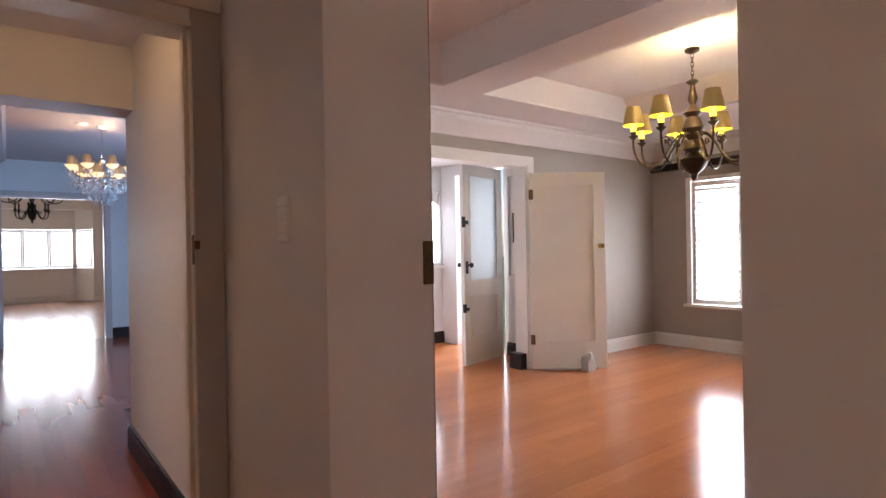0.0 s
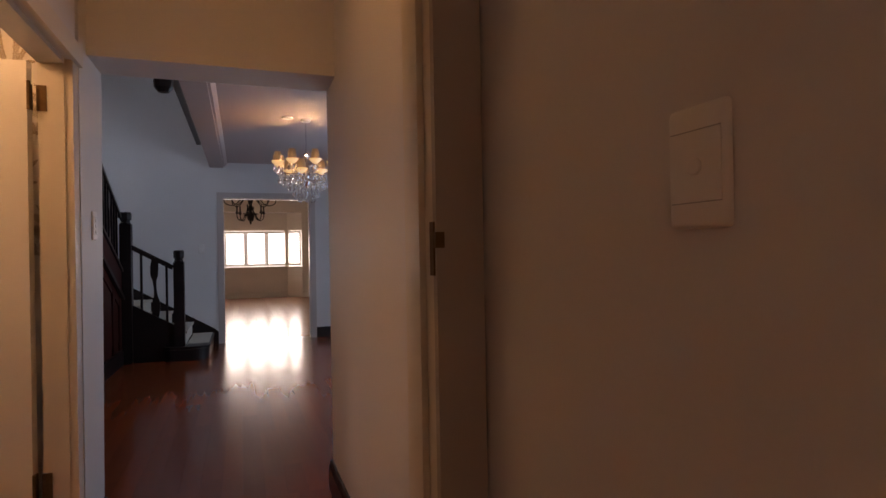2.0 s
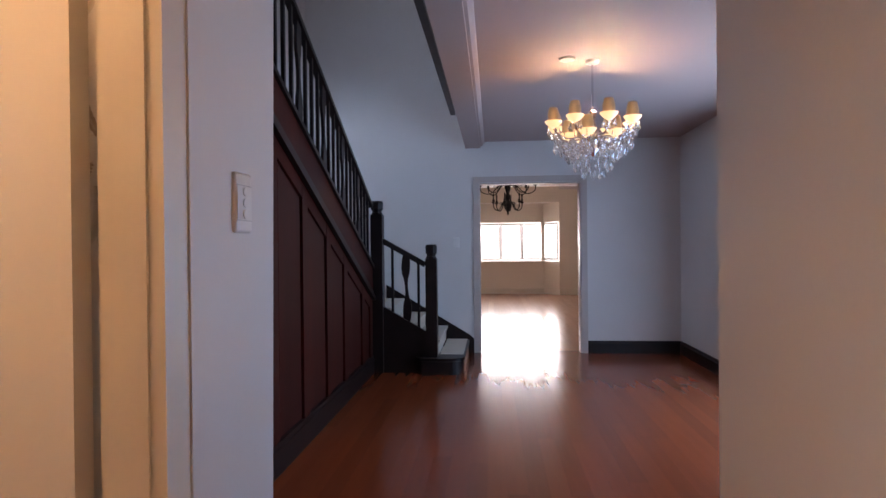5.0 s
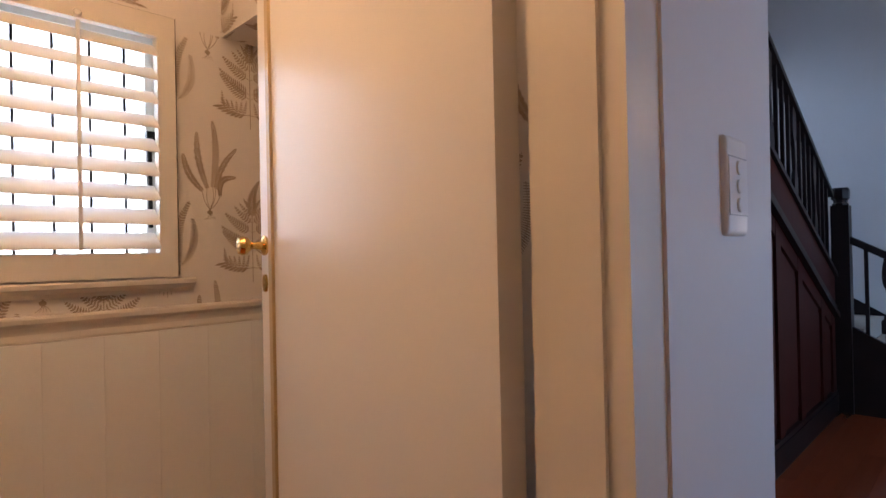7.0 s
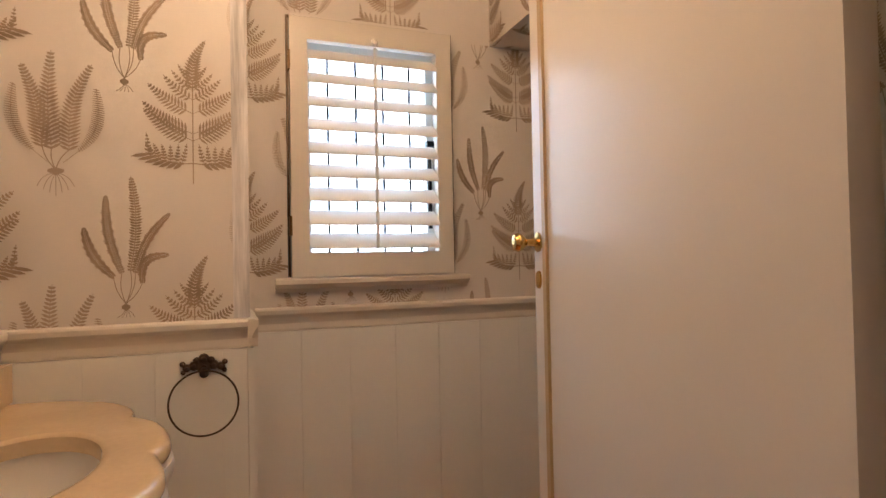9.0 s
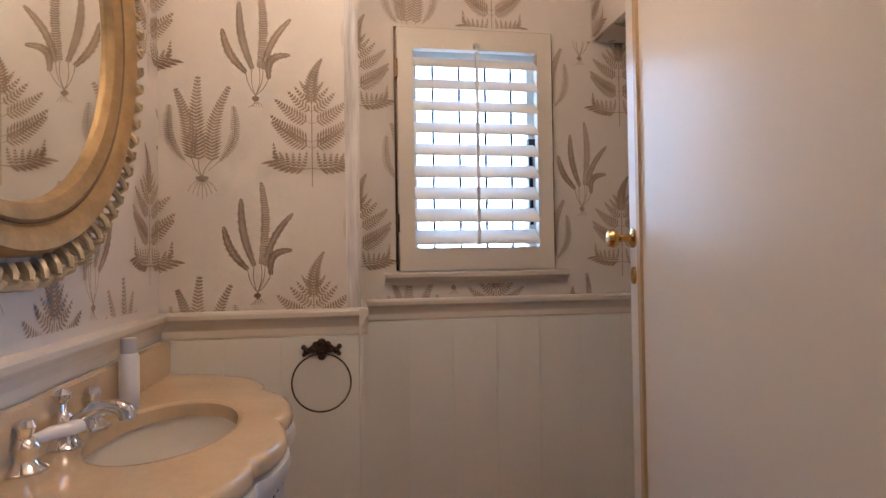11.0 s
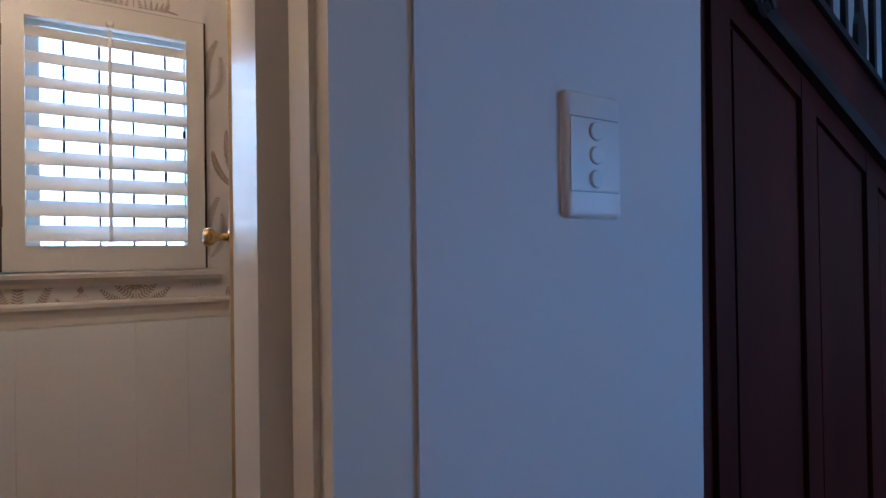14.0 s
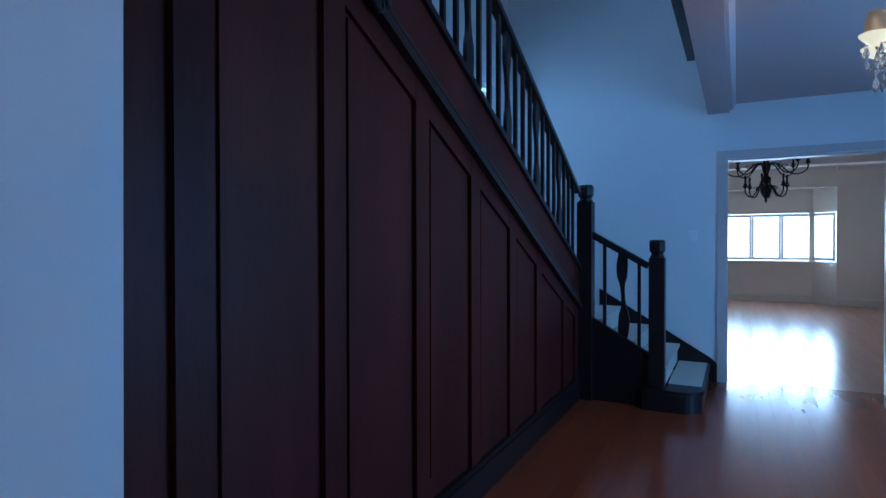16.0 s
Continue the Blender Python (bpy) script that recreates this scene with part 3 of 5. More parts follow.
for p, q, out in (((T, S), (T, 2.565), (1, 0)), ((T, S), (0.02, S), (0, 1)), ((W, 2.57), (W, 3.70), (1, 0)), ((W, 2.54), (T + 0.03, 2.54), (0, 1))):
    rail("chair_rail", p, q, out, 1.10, TRIM, rail_profile(), "cream moulded chair rail", "chair rail")
def boarding(wall, horizontal, fixed, out, a, b, w):
    x = a
    while x < b - 0.01:
        e = min(b, x + w)
        bm = bmesh.new()
        d0, d1 = sorted((fixed + out * 0.0005, fixed + out * 0.012))
        box(bm, *((x + 0.0003, e - 0.0003, d0, d1) if horizontal else (d0, d1, x + 0.0003, e - 0.0003)), 0.0, 1.098)
        part("plank", bm, DADO, bpy.data.objects[wall])
        x = e
boarding("wall_powder_basin_end", False, T, 1, S + 0.013, 2.5395, 0.148)
boarding("wall_powder_window", False, W, 1, 2.5545, 3.70, 0.15)
boarding("wall_powder_south", True, S, 1, T + 0.013, 0.02, 0.15)
box_part("plank", (W + 0.013, T + 0.0145, 2.5405, 2.5535, 0, 1.098), DADO, bpy.data.objects["wall_powder_basin_end"])
box_part("corner_post", (T - 0.030, T + 0.006, 2.508, 2.547, 1.173, 2.45), CHIPPED, bpy.data.objects["wall_powder_basin_end"], "chipped white corner bead", 0.002)

# ---- powder room window with plantation shutter ----
window_1 = thing("window_1", "small leaded window behind a cream louvred shutter", "window", (W, 2.945, 1.27), kind="structure")
def at_window(b):
    bmesh.ops.translate(b, verts=b.verts, vec=(-W, -2.945, -1.27))
    return b
b = boxes((W - 0.15, W - 0.11, 2.70, 2.757, 1.29, 2.06), (W - 0.15, W - 0.11, 3.165, 3.19, 1.29, 2.06), (W - 0.15, W - 0.11, 2.757, 3.165, 1.29, 1.33), (W - 0.15, W - 0.11, 2.757, 3.165, 2.02, 2.06))
part("window_frame", at_window(b), WHITE, window_1)
pane = part("pane", at_window(boxes((W - 0.134, W - 0.130, 2.758, 3.164, 1.332, 2.018))), PANE, window_1)
pane.visible_shadow = False
for k in range(4):
    y = 2.819 + 0.097 * k
    part("lead_came", at_window(boxes((W - 0.139, W - 0.129, y - 0.004, y + 0.004, 1.33, 2.02))), LEAD, window_1)
b = boxes((W - 0.112, W - 0.100, 3.168, 3.180, 1.42, 1.72), (W - 0.108, W - 0.085, 3.160, 3.186, 1.70, 1.73))
part("casement_stay", at_window(b), IRON, window_1, "black iron casement stay")
b = bmesh.new()
prism(b, [(0.001, 0), (0.014, 0), (0.018, 0.012), (0.030, 0.020), (0.040, 0.026), (0.042, 0.038), (0.038, 0.043), (0.001, 0.043)], 0.63, Matrix.Translation((W, 3.26, 1.216)) @ pose(0, 0, 0, 90))
part("sill", at_window(b), TRIM, window_1)
shutter = thing("window_shutter", "cream plantation shutter with tilted louvres, closed", "shutter", (W + 0.03, 2.945, 1.262))
def at_shutter(b):
    bmesh.ops.translate(b, verts=b.verts, vec=(-W - 0.03, -2.945, -1.262))
    return b
Y0, Y1, Z0, Z1 = 2.678, 3.208, 1.264, 2.067
for row in ((Y0, Y0 + 0.053, Z0, Z1), (Y1 - 0.053, Y1, Z0, Z1), (Y0 + 0.053, Y1 - 0.053, Z0, Z0 + 0.074), (Y0 + 0.053, Y1 - 0.053, Z1 - 0.068, Z1)):
    b = boxes((W + 0.004, W + 0.032, *row))
    bevel(b, 0.004, 2)
    part("stile" if row[2:] == (Z0, Z1) else "rail", at_shutter(b), TRIM, shutter)
for k in range(9):
    z = 1.374 + 0.0731 * k
    b = bmesh.new()
    outline = [(0.042 * math.cos(a), 0.0055 * math.sin(a)) for a in [2 * math.pi * i / 14 for i in range(14)]]
    prism(b, outline, Y1 - Y0 - 0.108, Matrix.Translation((W + 0.016, Y1 - 0.054, z)) @ pose(0, 0, 0, 90) @ pose(0, 0, 0, 0, 0, -38))
    part("louvre", at_shutter(b), LOUVRE, shutter)
b = boxes((W + 0.050, W + 0.058, 2.936, 2.946, 1.345, 1.985))
part("tilt_rod", at_shutter(b), LOUVRE, shutter)
b = bmesh.new()
lathe(b, [(0, 0), (0.008, 0), (0.008, 0.006), (0.012, 0.012), (0.008, 0.02), (0, 0.022)], 12, m=Matrix.Translation((W + 0.032, 2.942, 2.008)) @ pose(0, 0, 0, 0, 90))
part("knob", at_shutter(b), TRIM, shutter, "", True)
for row in ((Y0 - 0.009, Y0 - 0.002, Z0, Z1 + 0.008), (Y1 + 0.002, Y1 + 0.009, Z0, Z1 + 0.008), (Y0 - 0.002, Y1 + 0.002, Z1 + 0.002, Z1 + 0.008)):
    part("edge_strip", at_shutter(boxes((W + 0.001, W + 0.014, *row))), BRONZE, shutter, "dark gap strip round the shutter")
for z in (1.42, 1.93):
    part("hinge", at_shutter(boxes((W + 0.006, W + 0.036, Y0 - 0.006, Y0 + 0.002, z - 0.03, z + 0.03))), HINGE, shutter)

# ---- vanity, basin, taps ----
EDGE = ((-1.142, 0.0), (-1.138, 0.10), (-1.10, 0.184), (-1.06, 0.238), (-1.0, 0.277), (-0.95, 0.292), (-0.925, 0.292), (-0.90, 0.315), (-0.86, 0.342), (-0.80, 0.364), (-0.73, 0.376), (-0.68, 0.372), (-0.66, 0.364), (-0.64, 0.368), (-0.60, 0.378), (-0.55, 0.384), (-0.50, 0.378), (-0.46, 0.362), (-0.44, 0.350), (-0.41, 0.352), (-0.37, 0.343), (-0.32, 0.322), (-0.28, 0.294), (-0.262, 0.272), (-0.235, 0.262), (-0.19, 0.228), (-0.155, 0.17), (-0.14, 0.10), (-0.138, 0.0))
def vanity_outline(grow=0.0, n=112):
    """Serpentine front of the vanity, from the wall at S."""
    knots = [Vector((a + 0.66, d)) for a, d in EDGE]
    pts = []
    for i in range(n + 1):
        u = i / n * (len(knots) - 1)
        k = min(int(u), len(knots) - 2)
        t = u - k
        p0, p1, p2, p3 = knots[max(k - 1, 0)], knots[k], knots[k + 1], knots[min(k + 2, len(knots) - 1)]
        p = 0.5 * (2 * p1 + (p2 - p0) * t + (2 * p0 - 5 * p1 + 4 * p2 - p3) * t * t + (3 * p1 - p0 - 3 * p2 + p3) * t ** 3)
        k2 = 1 + grow / 0.40
        pts.append((-0.66 + p.x * k2, S + 0.004 + max(0.0, p.y) * k2))
    return pts
BASIN = (-0.65, S + 0.172)
def basin_ring(rx, ry, z, n=48):
    return [Vector((BASIN[0] + rx * math.cos(2 * math.pi * i / n), BASIN[1] + ry * math.sin(2 * math.pi * i / n), z)) for i in range(n)]
vanity = thing("vanity_unit", "cream marble topped white distressed vanity with basin", "vanity", (-0.66, S + 0.15, 0))
def at_vanity(b):
    bmesh.ops.translate(b, verts=b.verts, vec=(0.66, -S - 0.15, 0))
    return b
VZ = 1.015
def marble_top(bm, grow, z0, z1, rx, ry, m=180):
    ring = vanity_outline(grow)
    c = Vector(BASIN)
    outer, inner = [], []
    for i in range(m):
        a = 2 * math.pi * (i + 0.5) / m
        d = Vector((math.cos(a), math.sin(a)))
        best = 9.0
        for p, q in zip(ring, ring[1:] + ring[:1]):
            p2, e = Vector(p) - c, Vector(q) - Vector(p)
            den = d.x * e.y - d.y * e.x
            if abs(den) > 1e-9:
                t, s = (p2.x * e.y - p2.y * e.x) / den, (p2.x * d.y - p2.y * d.x) / den
                if t > 0 and -1e-6 <= s <= 1 + 1e-6:
                    best = min(best, t)
        outer.append(c + d * best)
        inner.append(c + Vector((rx * math.cos(a), ry * math.sin(a))))
    def ringv(pts, z):
        return [bm.verts.new((p.x, p.y, z)) for p in pts]
    r = 0.013
    def inset(pts, k):
        return [p + (c - p).normalized() * k for p in pts]
    rows = [ringv(inset(outer, r * 0.6), z0), ringv(inset(outer, r * 0.12), z0 + r * 0.5), ringv(outer, z0 + r), ringv(inset(outer, r * 0.12), z1 - r * 0.75), ringv(inset(outer, r * 0.4), z1 - r * 0.3), ringv(inset(outer, r * 0.8), z1 - r * 0.08), ringv(inset(outer, r * 1.2), z1), ringv(inset(outer, r * 1.8), z1), ringv(inset(inner, -0.014), z1), ringv(inset(inner, -0.006), z1 - 0.0008), ringv(inner, z1 - 0.006), ringv(inner, z0)]
    for a, b in zip(rows, rows[1:] + rows[:1]):
        for i in range(m):
            j = (i + 1) % m
            bm.faces.new((a[i], a[j], b[j], b[i]))
b = bmesh.new()
marble_top(b, 0.0, VZ - 0.032, VZ, 0.185, 0.115)
part("marble_top", at_vanity(b), MARBLE, vanity, "scalloped cream marble top", True)
b = bmesh.new()
rings = []
for k in range(9):
    t = k / 8
    rings.append([b.verts.new(v) for v in basin_ring(0.191 * math.cos(t * 1.5) ** 0.5, 0.121 * math.cos(t * 1.5) ** 0.5, VZ - 0.033 - 0.13 * math.sin(t * 1.5))])
for r0, r1 in zip(rings, rings[1:]):
    for i in range(48):
        j = (i + 1) % 48
        b.faces.new((r0[i], r0[j], r1[j], r1[i]))
b.faces.new(rings[-1])
part("basin", at_vanity(b), CERAMIC, vanity, "white ceramic oval basin", True)
b = bmesh.new()
levels = ((0.0, -0.06), (0.08, -0.05), (0.09, -0.035), (0.86, -0.035), (0.90, -0.024), (0.915, -0.008), (0.945, -0.008), (0.955, 0.002), (0.968, 0.005), (0.981, 0.002), (0.9822, -0.05))
rows = [[b.verts.new((x, y, z)) for x, y in vanity_outline(g)] for z, g in levels]
for r0, r1 in zip(rows, rows[1:]):
    for i in range(len(r0) - 1):
        b.faces.new((r0[i], r0[i + 1], r1[i + 1], r1[i]))
part("cabinet_body", at_vanity(b), DISTRESSED, vanity, "chipped white painted curved body", True)
# worn lines along the rim of the body
rng = random.Random(5)
b = bmesh.new()
rim = vanity_outline(-0.0070, 160)
for i in range(6, 154):
    if rng.random() < 0.45:
        (x0, y0), (x1, y1) = rim[i], rim[i + 1]
        z = 0.938 + rng.uniform(-0.004, 0.002)
        vs = [b.verts.new(v) for v in ((x0, y0, z), (x1, y1, z), (x1, y1, z + 0.002), (x0, y0, z + rng.uniform(0.003, 0.006)))]
        b.faces.new(vs)
part("paint_chips", at_vanity(b), BLACKWOOD, vanity, "dark wood showing through chipped paint")["kind"] = "stuff"
for x, y in ((-0.83, S + 0.339), (-0.39, S + 0.336)):
    b = bmesh.new()
    lathe(b, [(0, 0), (0.012, 0), (0.012, 0.004), (0.005, 0.01), (0.006, 0.018), (0.015, 0.024), (0.013, 0.032), (0, 0.034)], 14, m=Matrix.Translation((x, y - 0.012, 0.885)) @ pose(0, 0, 0, -90, 0, 25 if x < -0.66 else -25))
    part("knob", at_vanity(b), IRON, vanity, "dark metal knob", True)
b = boxes((T + 0.016, -0.18, S + 0.013, S + 0.032, VZ + 0.001, VZ + 0.085))
bevel(b, 0.003, 2)
part("splashback", at_vanity(b), MARBLE, vanity, "cream marble upstand")
taps = thing("basin_mixer_set", "chrome three-piece basin taps with white ceramic levers", "tap", (-0.56, S + 0.044, VZ))
taps.scale = (0.95, 0.95, 0.95)
for x in (-0.11, 0.11):
    b = bmesh.new()
    lathe(b, [(0.0, 0), (0.03, 0), (0.03, 0.004), (0.022, 0.010), (0.016, 0.018), (0.018, 0.03), (0.021, 0.038), (0.016, 0.046), (0.010, 0.05), (0.012, 0.058), (0.015, 0.066), (0.011, 0.075), (0.0, 0.078)], 18, at=(x, 0, 0.001))
    part("tap_body", b, CHROME, taps, "", True)
    b = bmesh.new()
    s = 1 if x > 0 else -1
    s2 = -s
    sweep(b, [(x + s2 * 0.012, 0.004, 0.043), (x + s2 * 0.03, 0.02, 0.047), (x + s2 * 0.055, 0.045, 0.048), (x + s2 * 0.062, 0.052, 0.048)], [0.008, 0.011, 0.012, 0.010], 12)
    part("lever", b, CERAMIC, taps, "white ceramic lever", True)
    b = bmesh.new()
    lathe(b, [(0, -0.008), (0.009, -0.006), (0.012, 0), (0.009, 0.007), (0, 0.009)], 12, at=(x + s2 * 0.068, 0.057, 0.048))
    part("lever_cap", b, CHROME, taps, "", True)
b = bmesh.new()
lathe(b, [(0.0, 0), (0.03, 0), (0.03, 0.004), (0.022, 0.012), (0.017, 0.03), (0.02, 0.042), (0.014, 0.055), (0.008, 0.06), (0.007, 0.072), (0.013, 0.08), (0.014, 0.088), (0.008, 0.096), (0, 0.098)], 18, at=(0, 0, 0.001))
part("spout_body", b, CHROME, taps, "", True)
b = bmesh.new()
sweep(b, bezier((0, 0.008, 0.035), (0, 0.035, 0.05), (0, 0.065, 0.08), (0, 0.098, 0.056), 12) + [Vector((0, 0.101, 0.044))], [0.013, 0.013, 0.012, 0.012, 0.012, 0.012, 0.012, 0.012, 0.012, 0.012, 0.012, 0.013, 0.014, 0.014], 12)
part("spout", b, CHROME, taps, "", True)
bottle = thing("lotion_bottle", "white plastic bottle with grey cap on the vanity", "bottle", (-0.80, S + 0.056, VZ))
bottle.scale = (0.85, 0.85, 0.97)
b = bmesh.new()
lathe(b, [(0, 0), (0.020, 0), (0.022, 0.004), (0.022, 0.105), (0.019, 0.112), (0, 0.112)], 20, at=(0, 0, 0.001))
part("body", b, PLASTIC, bottle, "", True)
b = bmesh.new()
lathe(b, [(0, 0.112), (0.018, 0.112), (0.018, 0.140), (0.016, 0.143), (0, 0.143)], 20, at=(0, 0, 0.001))
part("cap", b, GREYCAP, bottle, "grey screw cap", True)

# ---- oval gilt mirror ----
mirror = thing("wall_mirror", "oval mirror in a carved gilt frame", "mirror", (-0.47, S, 1.75))
mirror.scale = (0.96, 1.0, 0.96)
def oval(rx, rz, y, n=72):
    return [Vector((rx * math.cos(2 * math.pi * i / n), y, rz * math.sin(2 * math.pi * i / n))) for i in range(n)]
b = bmesh.new()
for prof in ([(0.36, 0.012), (0.365, 0.026), (0.385, 0.034), (0.40, 0.03), (0.41, 0.04), (0.435, 0.045), (0.445, 0.03), (0.445, 0.003), (0.36, 0.003)],):
    rows = [[b.verts.new(v) for v in oval(r, r * 1.02, y)] for r, y in prof]
    for r0, r1 in zip(rows, rows[1:] + rows[:1]):
        for i in range(72):
            j = (i + 1) % 72
            b.faces.new((r0[i], r0[j], r1[j], r1[i]))
part("frame", b, GILT, mirror, "", True)
b = bmesh.new()
b.faces.new([b.verts.new(v) for v in oval(0.362, 0.369, 0.013)])
part("glass", b, MIRROR, mirror, "silvered glass")
b = bmesh.new()
sweep(b, oval(0.392, 0.40, 0.032), 0.004, 6, True)
part("inner_line", b, GILT_DARK, mirror, "dark antiqued groove", True)
rng = random.Random(3)
for i in range(72):
    a = 2 * math.pi * i / 72
    b = bmesh.new()
    flat = 0.0065
    pts = []
    for k in range(9):
        t = k / 8
        turn = a + (t - 0.5) * 0.125
        r = 0.474 + 0.016 * math.sin(2 * math.pi * t + 0.4) + rng.uniform(-0.0015, 0.0015)
        pts.append(Vector((r * math.cos(turn), 0.026 + 0.014 * math.cos(2 * math.pi * t), r * 1.02 * math.sin(turn))))
    sweep(b, pts, [flat * (0.7 + 0.9 * math.sin(math.pi * k / 8)) for k in range(9)], 6)
    part("carved_ribbon", b, RIBBON, mirror, "", True)

# ---- towel ring ----
ring = thing("towel_ring", "dark bronze towel ring with ornate bracket", "towel ring", (T + 0.012, 2.44, 1.06))
b = bmesh.new()
sweep(b, [(0.026, 0.077 * math.sin(a), -0.082 + 0.077 * math.cos(a)) for a in [2 * math.pi * i / 40 for i in range(40)]], 0.0023, 8, True)
part("ring", b, BRONZE, ring, "", True)
b = bmesh.new()
for y, z, r in ((0, 0, 0.017), (0, 0.02, 0.013), (0, -0.016, 0.011), (0.022, 0.004, 0.012), (-0.022, 0.004, 0.012), (0.038, 0.0, 0.010), (-0.038, 0.0, 0.010), (0.047, 0.010, 0.007), (-0.047, 0.010, 0.007), (0.016, 0.016, 0.009), (-0.016, 0.016, 0.009), (0.046, -0.010, 0.006), (-0.046, -0.010, 0.006)):
    lathe(b, [(0, 0), (r, 0.001), (r * 0.9, 0.007), (r * 0.45, 0.009), (r * 0.4, 0.013), (0, 0.014)], 10, m=Matrix.Translation((0.001, y, z)) @ pose(0, 0, 0, 0, 90))
sweep(b, [(0.008, 0, -0.004), (0.026, 0, -0.006)], 0.007, 8)
part("bracket", b, BRONZE, ring, "pierced flower bracket", True)

# ---- light switches ----
def switch(name, at, rz, buttons, label):
    ob = thing(name, label, "light switch", at)
    ob.rotation_euler = (0, 0, radians(rz))
    ob.scale = (1.0, 0.8, 1.0)
    bm = bmesh.new()
    rows = []
    for gx, gz, y in ((0.040, 0.064, 0.0), (0.0398, 0.0638, 0.004), (0.0385, 0.0625, 0.0075), (0.036, 0.060, 0.0096), (0.033, 0.057, 0.0105)):
        r = 0.006
        rows.append([bm.verts.new((cx * (gx - r) + r * math.cos(a), y, cz * (gz - r) + r * math.sin(a))) for cx, cz, q in ((1, 1, 0), (-1, 1, 1), (-1, -1, 2), (1, -1, 3)) for a in [(q + k / 4) * math.pi / 2 for k in range(5)]])
    for r0, r1 in zip(rows, rows[1:]):
        for k in range(20):
            bm.faces.new((r0[k], r0[(k + 1) % 20], r1[(k + 1) % 20], r1[k]))
    bm.faces.new(rows[0][::-1])
    bm.faces.new(rows[-1])
    part("plate", bm, PLASTIC, ob, "", True)
    bm = boxes((-0.0345, 0.0345, 0.0102, 0.0118, -0.036, 0.036))
    bevel(bm, 0.0012, 2)
    part("module", bm, PLASTIC, ob)
    for z in (-0.0372, 0.0372):
        box_part("gap", (-0.034, 0.034, 0.0104, 0.0115, z - 0.0006, z + 0.0006), GREYCAP, ob)
    for k in range(buttons):
        bm = bmesh.new()
        lathe(bm, [(0, 0), (0.0095, 0), (0.0094, 0.002), (0.008, 0.0032), (0, 0.0036)], 20, m=Matrix.Translation((0, 0.0118, 0)) @ pose(0, 0, 0, -90))
        bmesh.ops.translate(bm, verts=bm.verts, vec=(0, 0, (k - (buttons - 1) / 2) * 0.024))
        part("rocker", bm, PLASTIC, ob, "", True)
    return ob
switch("light_switch", (0.15, 3.318, 1.395), -90, 3, "white plastic three-gang light switch on the wall")
switch("light_switch", (1.21, 0.905, 1.342), 90, 1, "white plastic light switch in a dim wall")
switch("light_switch", (0.245, 9.06, 1.34), 180, 1, "small white light switch beside the far doorway")


# ---- hall, stairwell and far room ----
HX, FY = 2.90, 9.06
PX = -0.545
# Doorway width is assumed, to let the added lamp in; boxes behind close it.
setting("wall_hall_right", union((HX, HX + 0.14, 3.52, 3.75, 0, 2.7), (HX, HX + 0.14, 3.75, 7.33, 2.07, 2.7), (HX, HX + 0.14, 7.33, FY, 0, 2.7), (HX + 0.14, HX + 0.6, 7.5, 7.6, 0, 2.7), (HX + 0.5, HX + 0.6, 5.46, 7.5, 0, 2.7)), PLASTER, "white hall wall with a doorway", "wall")
setting("wall_hall_far", union((-1.74, 0.52, FY, FY + 0.15, 0, 5.2), (0.52, 1.75, FY, FY + 0.15, 2.06, 5.2), (1.75, 3.75, FY, FY + 0.15, 0, 5.2)), PLASTER, "white hall wall with the doorway to the far room", "wall")
setting("wall_stair_left", union((-1.74, -1.62, 3.2, 8.15, 0, 3.3), (-1.74, -1.62, 8.15, 8.72, 0, 2.32), (-1.74, -1.62, 8.72, FY, 0, 3.3), (-1.74, -1.62, 8.15, 8.72, 2.9, 3.3), (-1.74, -1.62, 3.2, 4.4, 3.3, 5.2), (-1.74, -1.62, 6.4, FY, 3.3, 5.2), (-1.74, -1.62, 4.4, 6.4, 4.7, 5.2)), PLASTER, "tall white stairwell wall with windows", "wall")
setting("wall_upper", union((1.6, 1.7, 2.2, FY, 2.72, 5.2), (-1.74, 1.6, 2.1, 2.2, 2.6, 5.2), (-1.74, -1.62, 2.2, 3.2, 2.6, 5.2)), PLASTER, "white walls of the upper landing", "wall")
setting("ceiling_upper", union((-1.74, 1.7, 2.1, FY + 0.15, 5.2, 5.3)), CEILING, "white ceiling over the stairwell", "ceiling")
# Ceiling, beam and coving carry the hall's shade in their colour.
setting("ceiling_hall", union((0.55, HX + 0.6, 3.52, FY, 2.56, 2.72), (-1.62, 1.21, 2.2, 3.52, 2.605, 2.72)), SHADED_CEILING, "white hall ceiling, darkened in its colour for shade", "ceiling")
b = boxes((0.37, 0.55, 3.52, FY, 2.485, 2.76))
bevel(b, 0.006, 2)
setting("stair_beam", b, SHADED_CEILING, "white boxed beam along the stairwell", "beam")
rail("trim", (0.55, 3.52), (0.55, FY), (1, 0), 2.51, SHADED_CEILING, [(0, 0), (0.02, 0), (0.045, 0.035), (0.05, 0.05), (0, 0.05)], "white coving along the beam", "coving")
# casing of the doorway to the far room
door_far = thing("door_frame_4", "white painted casing of the far doorway", "door frame", (1.13, FY, 0), kind="structure")
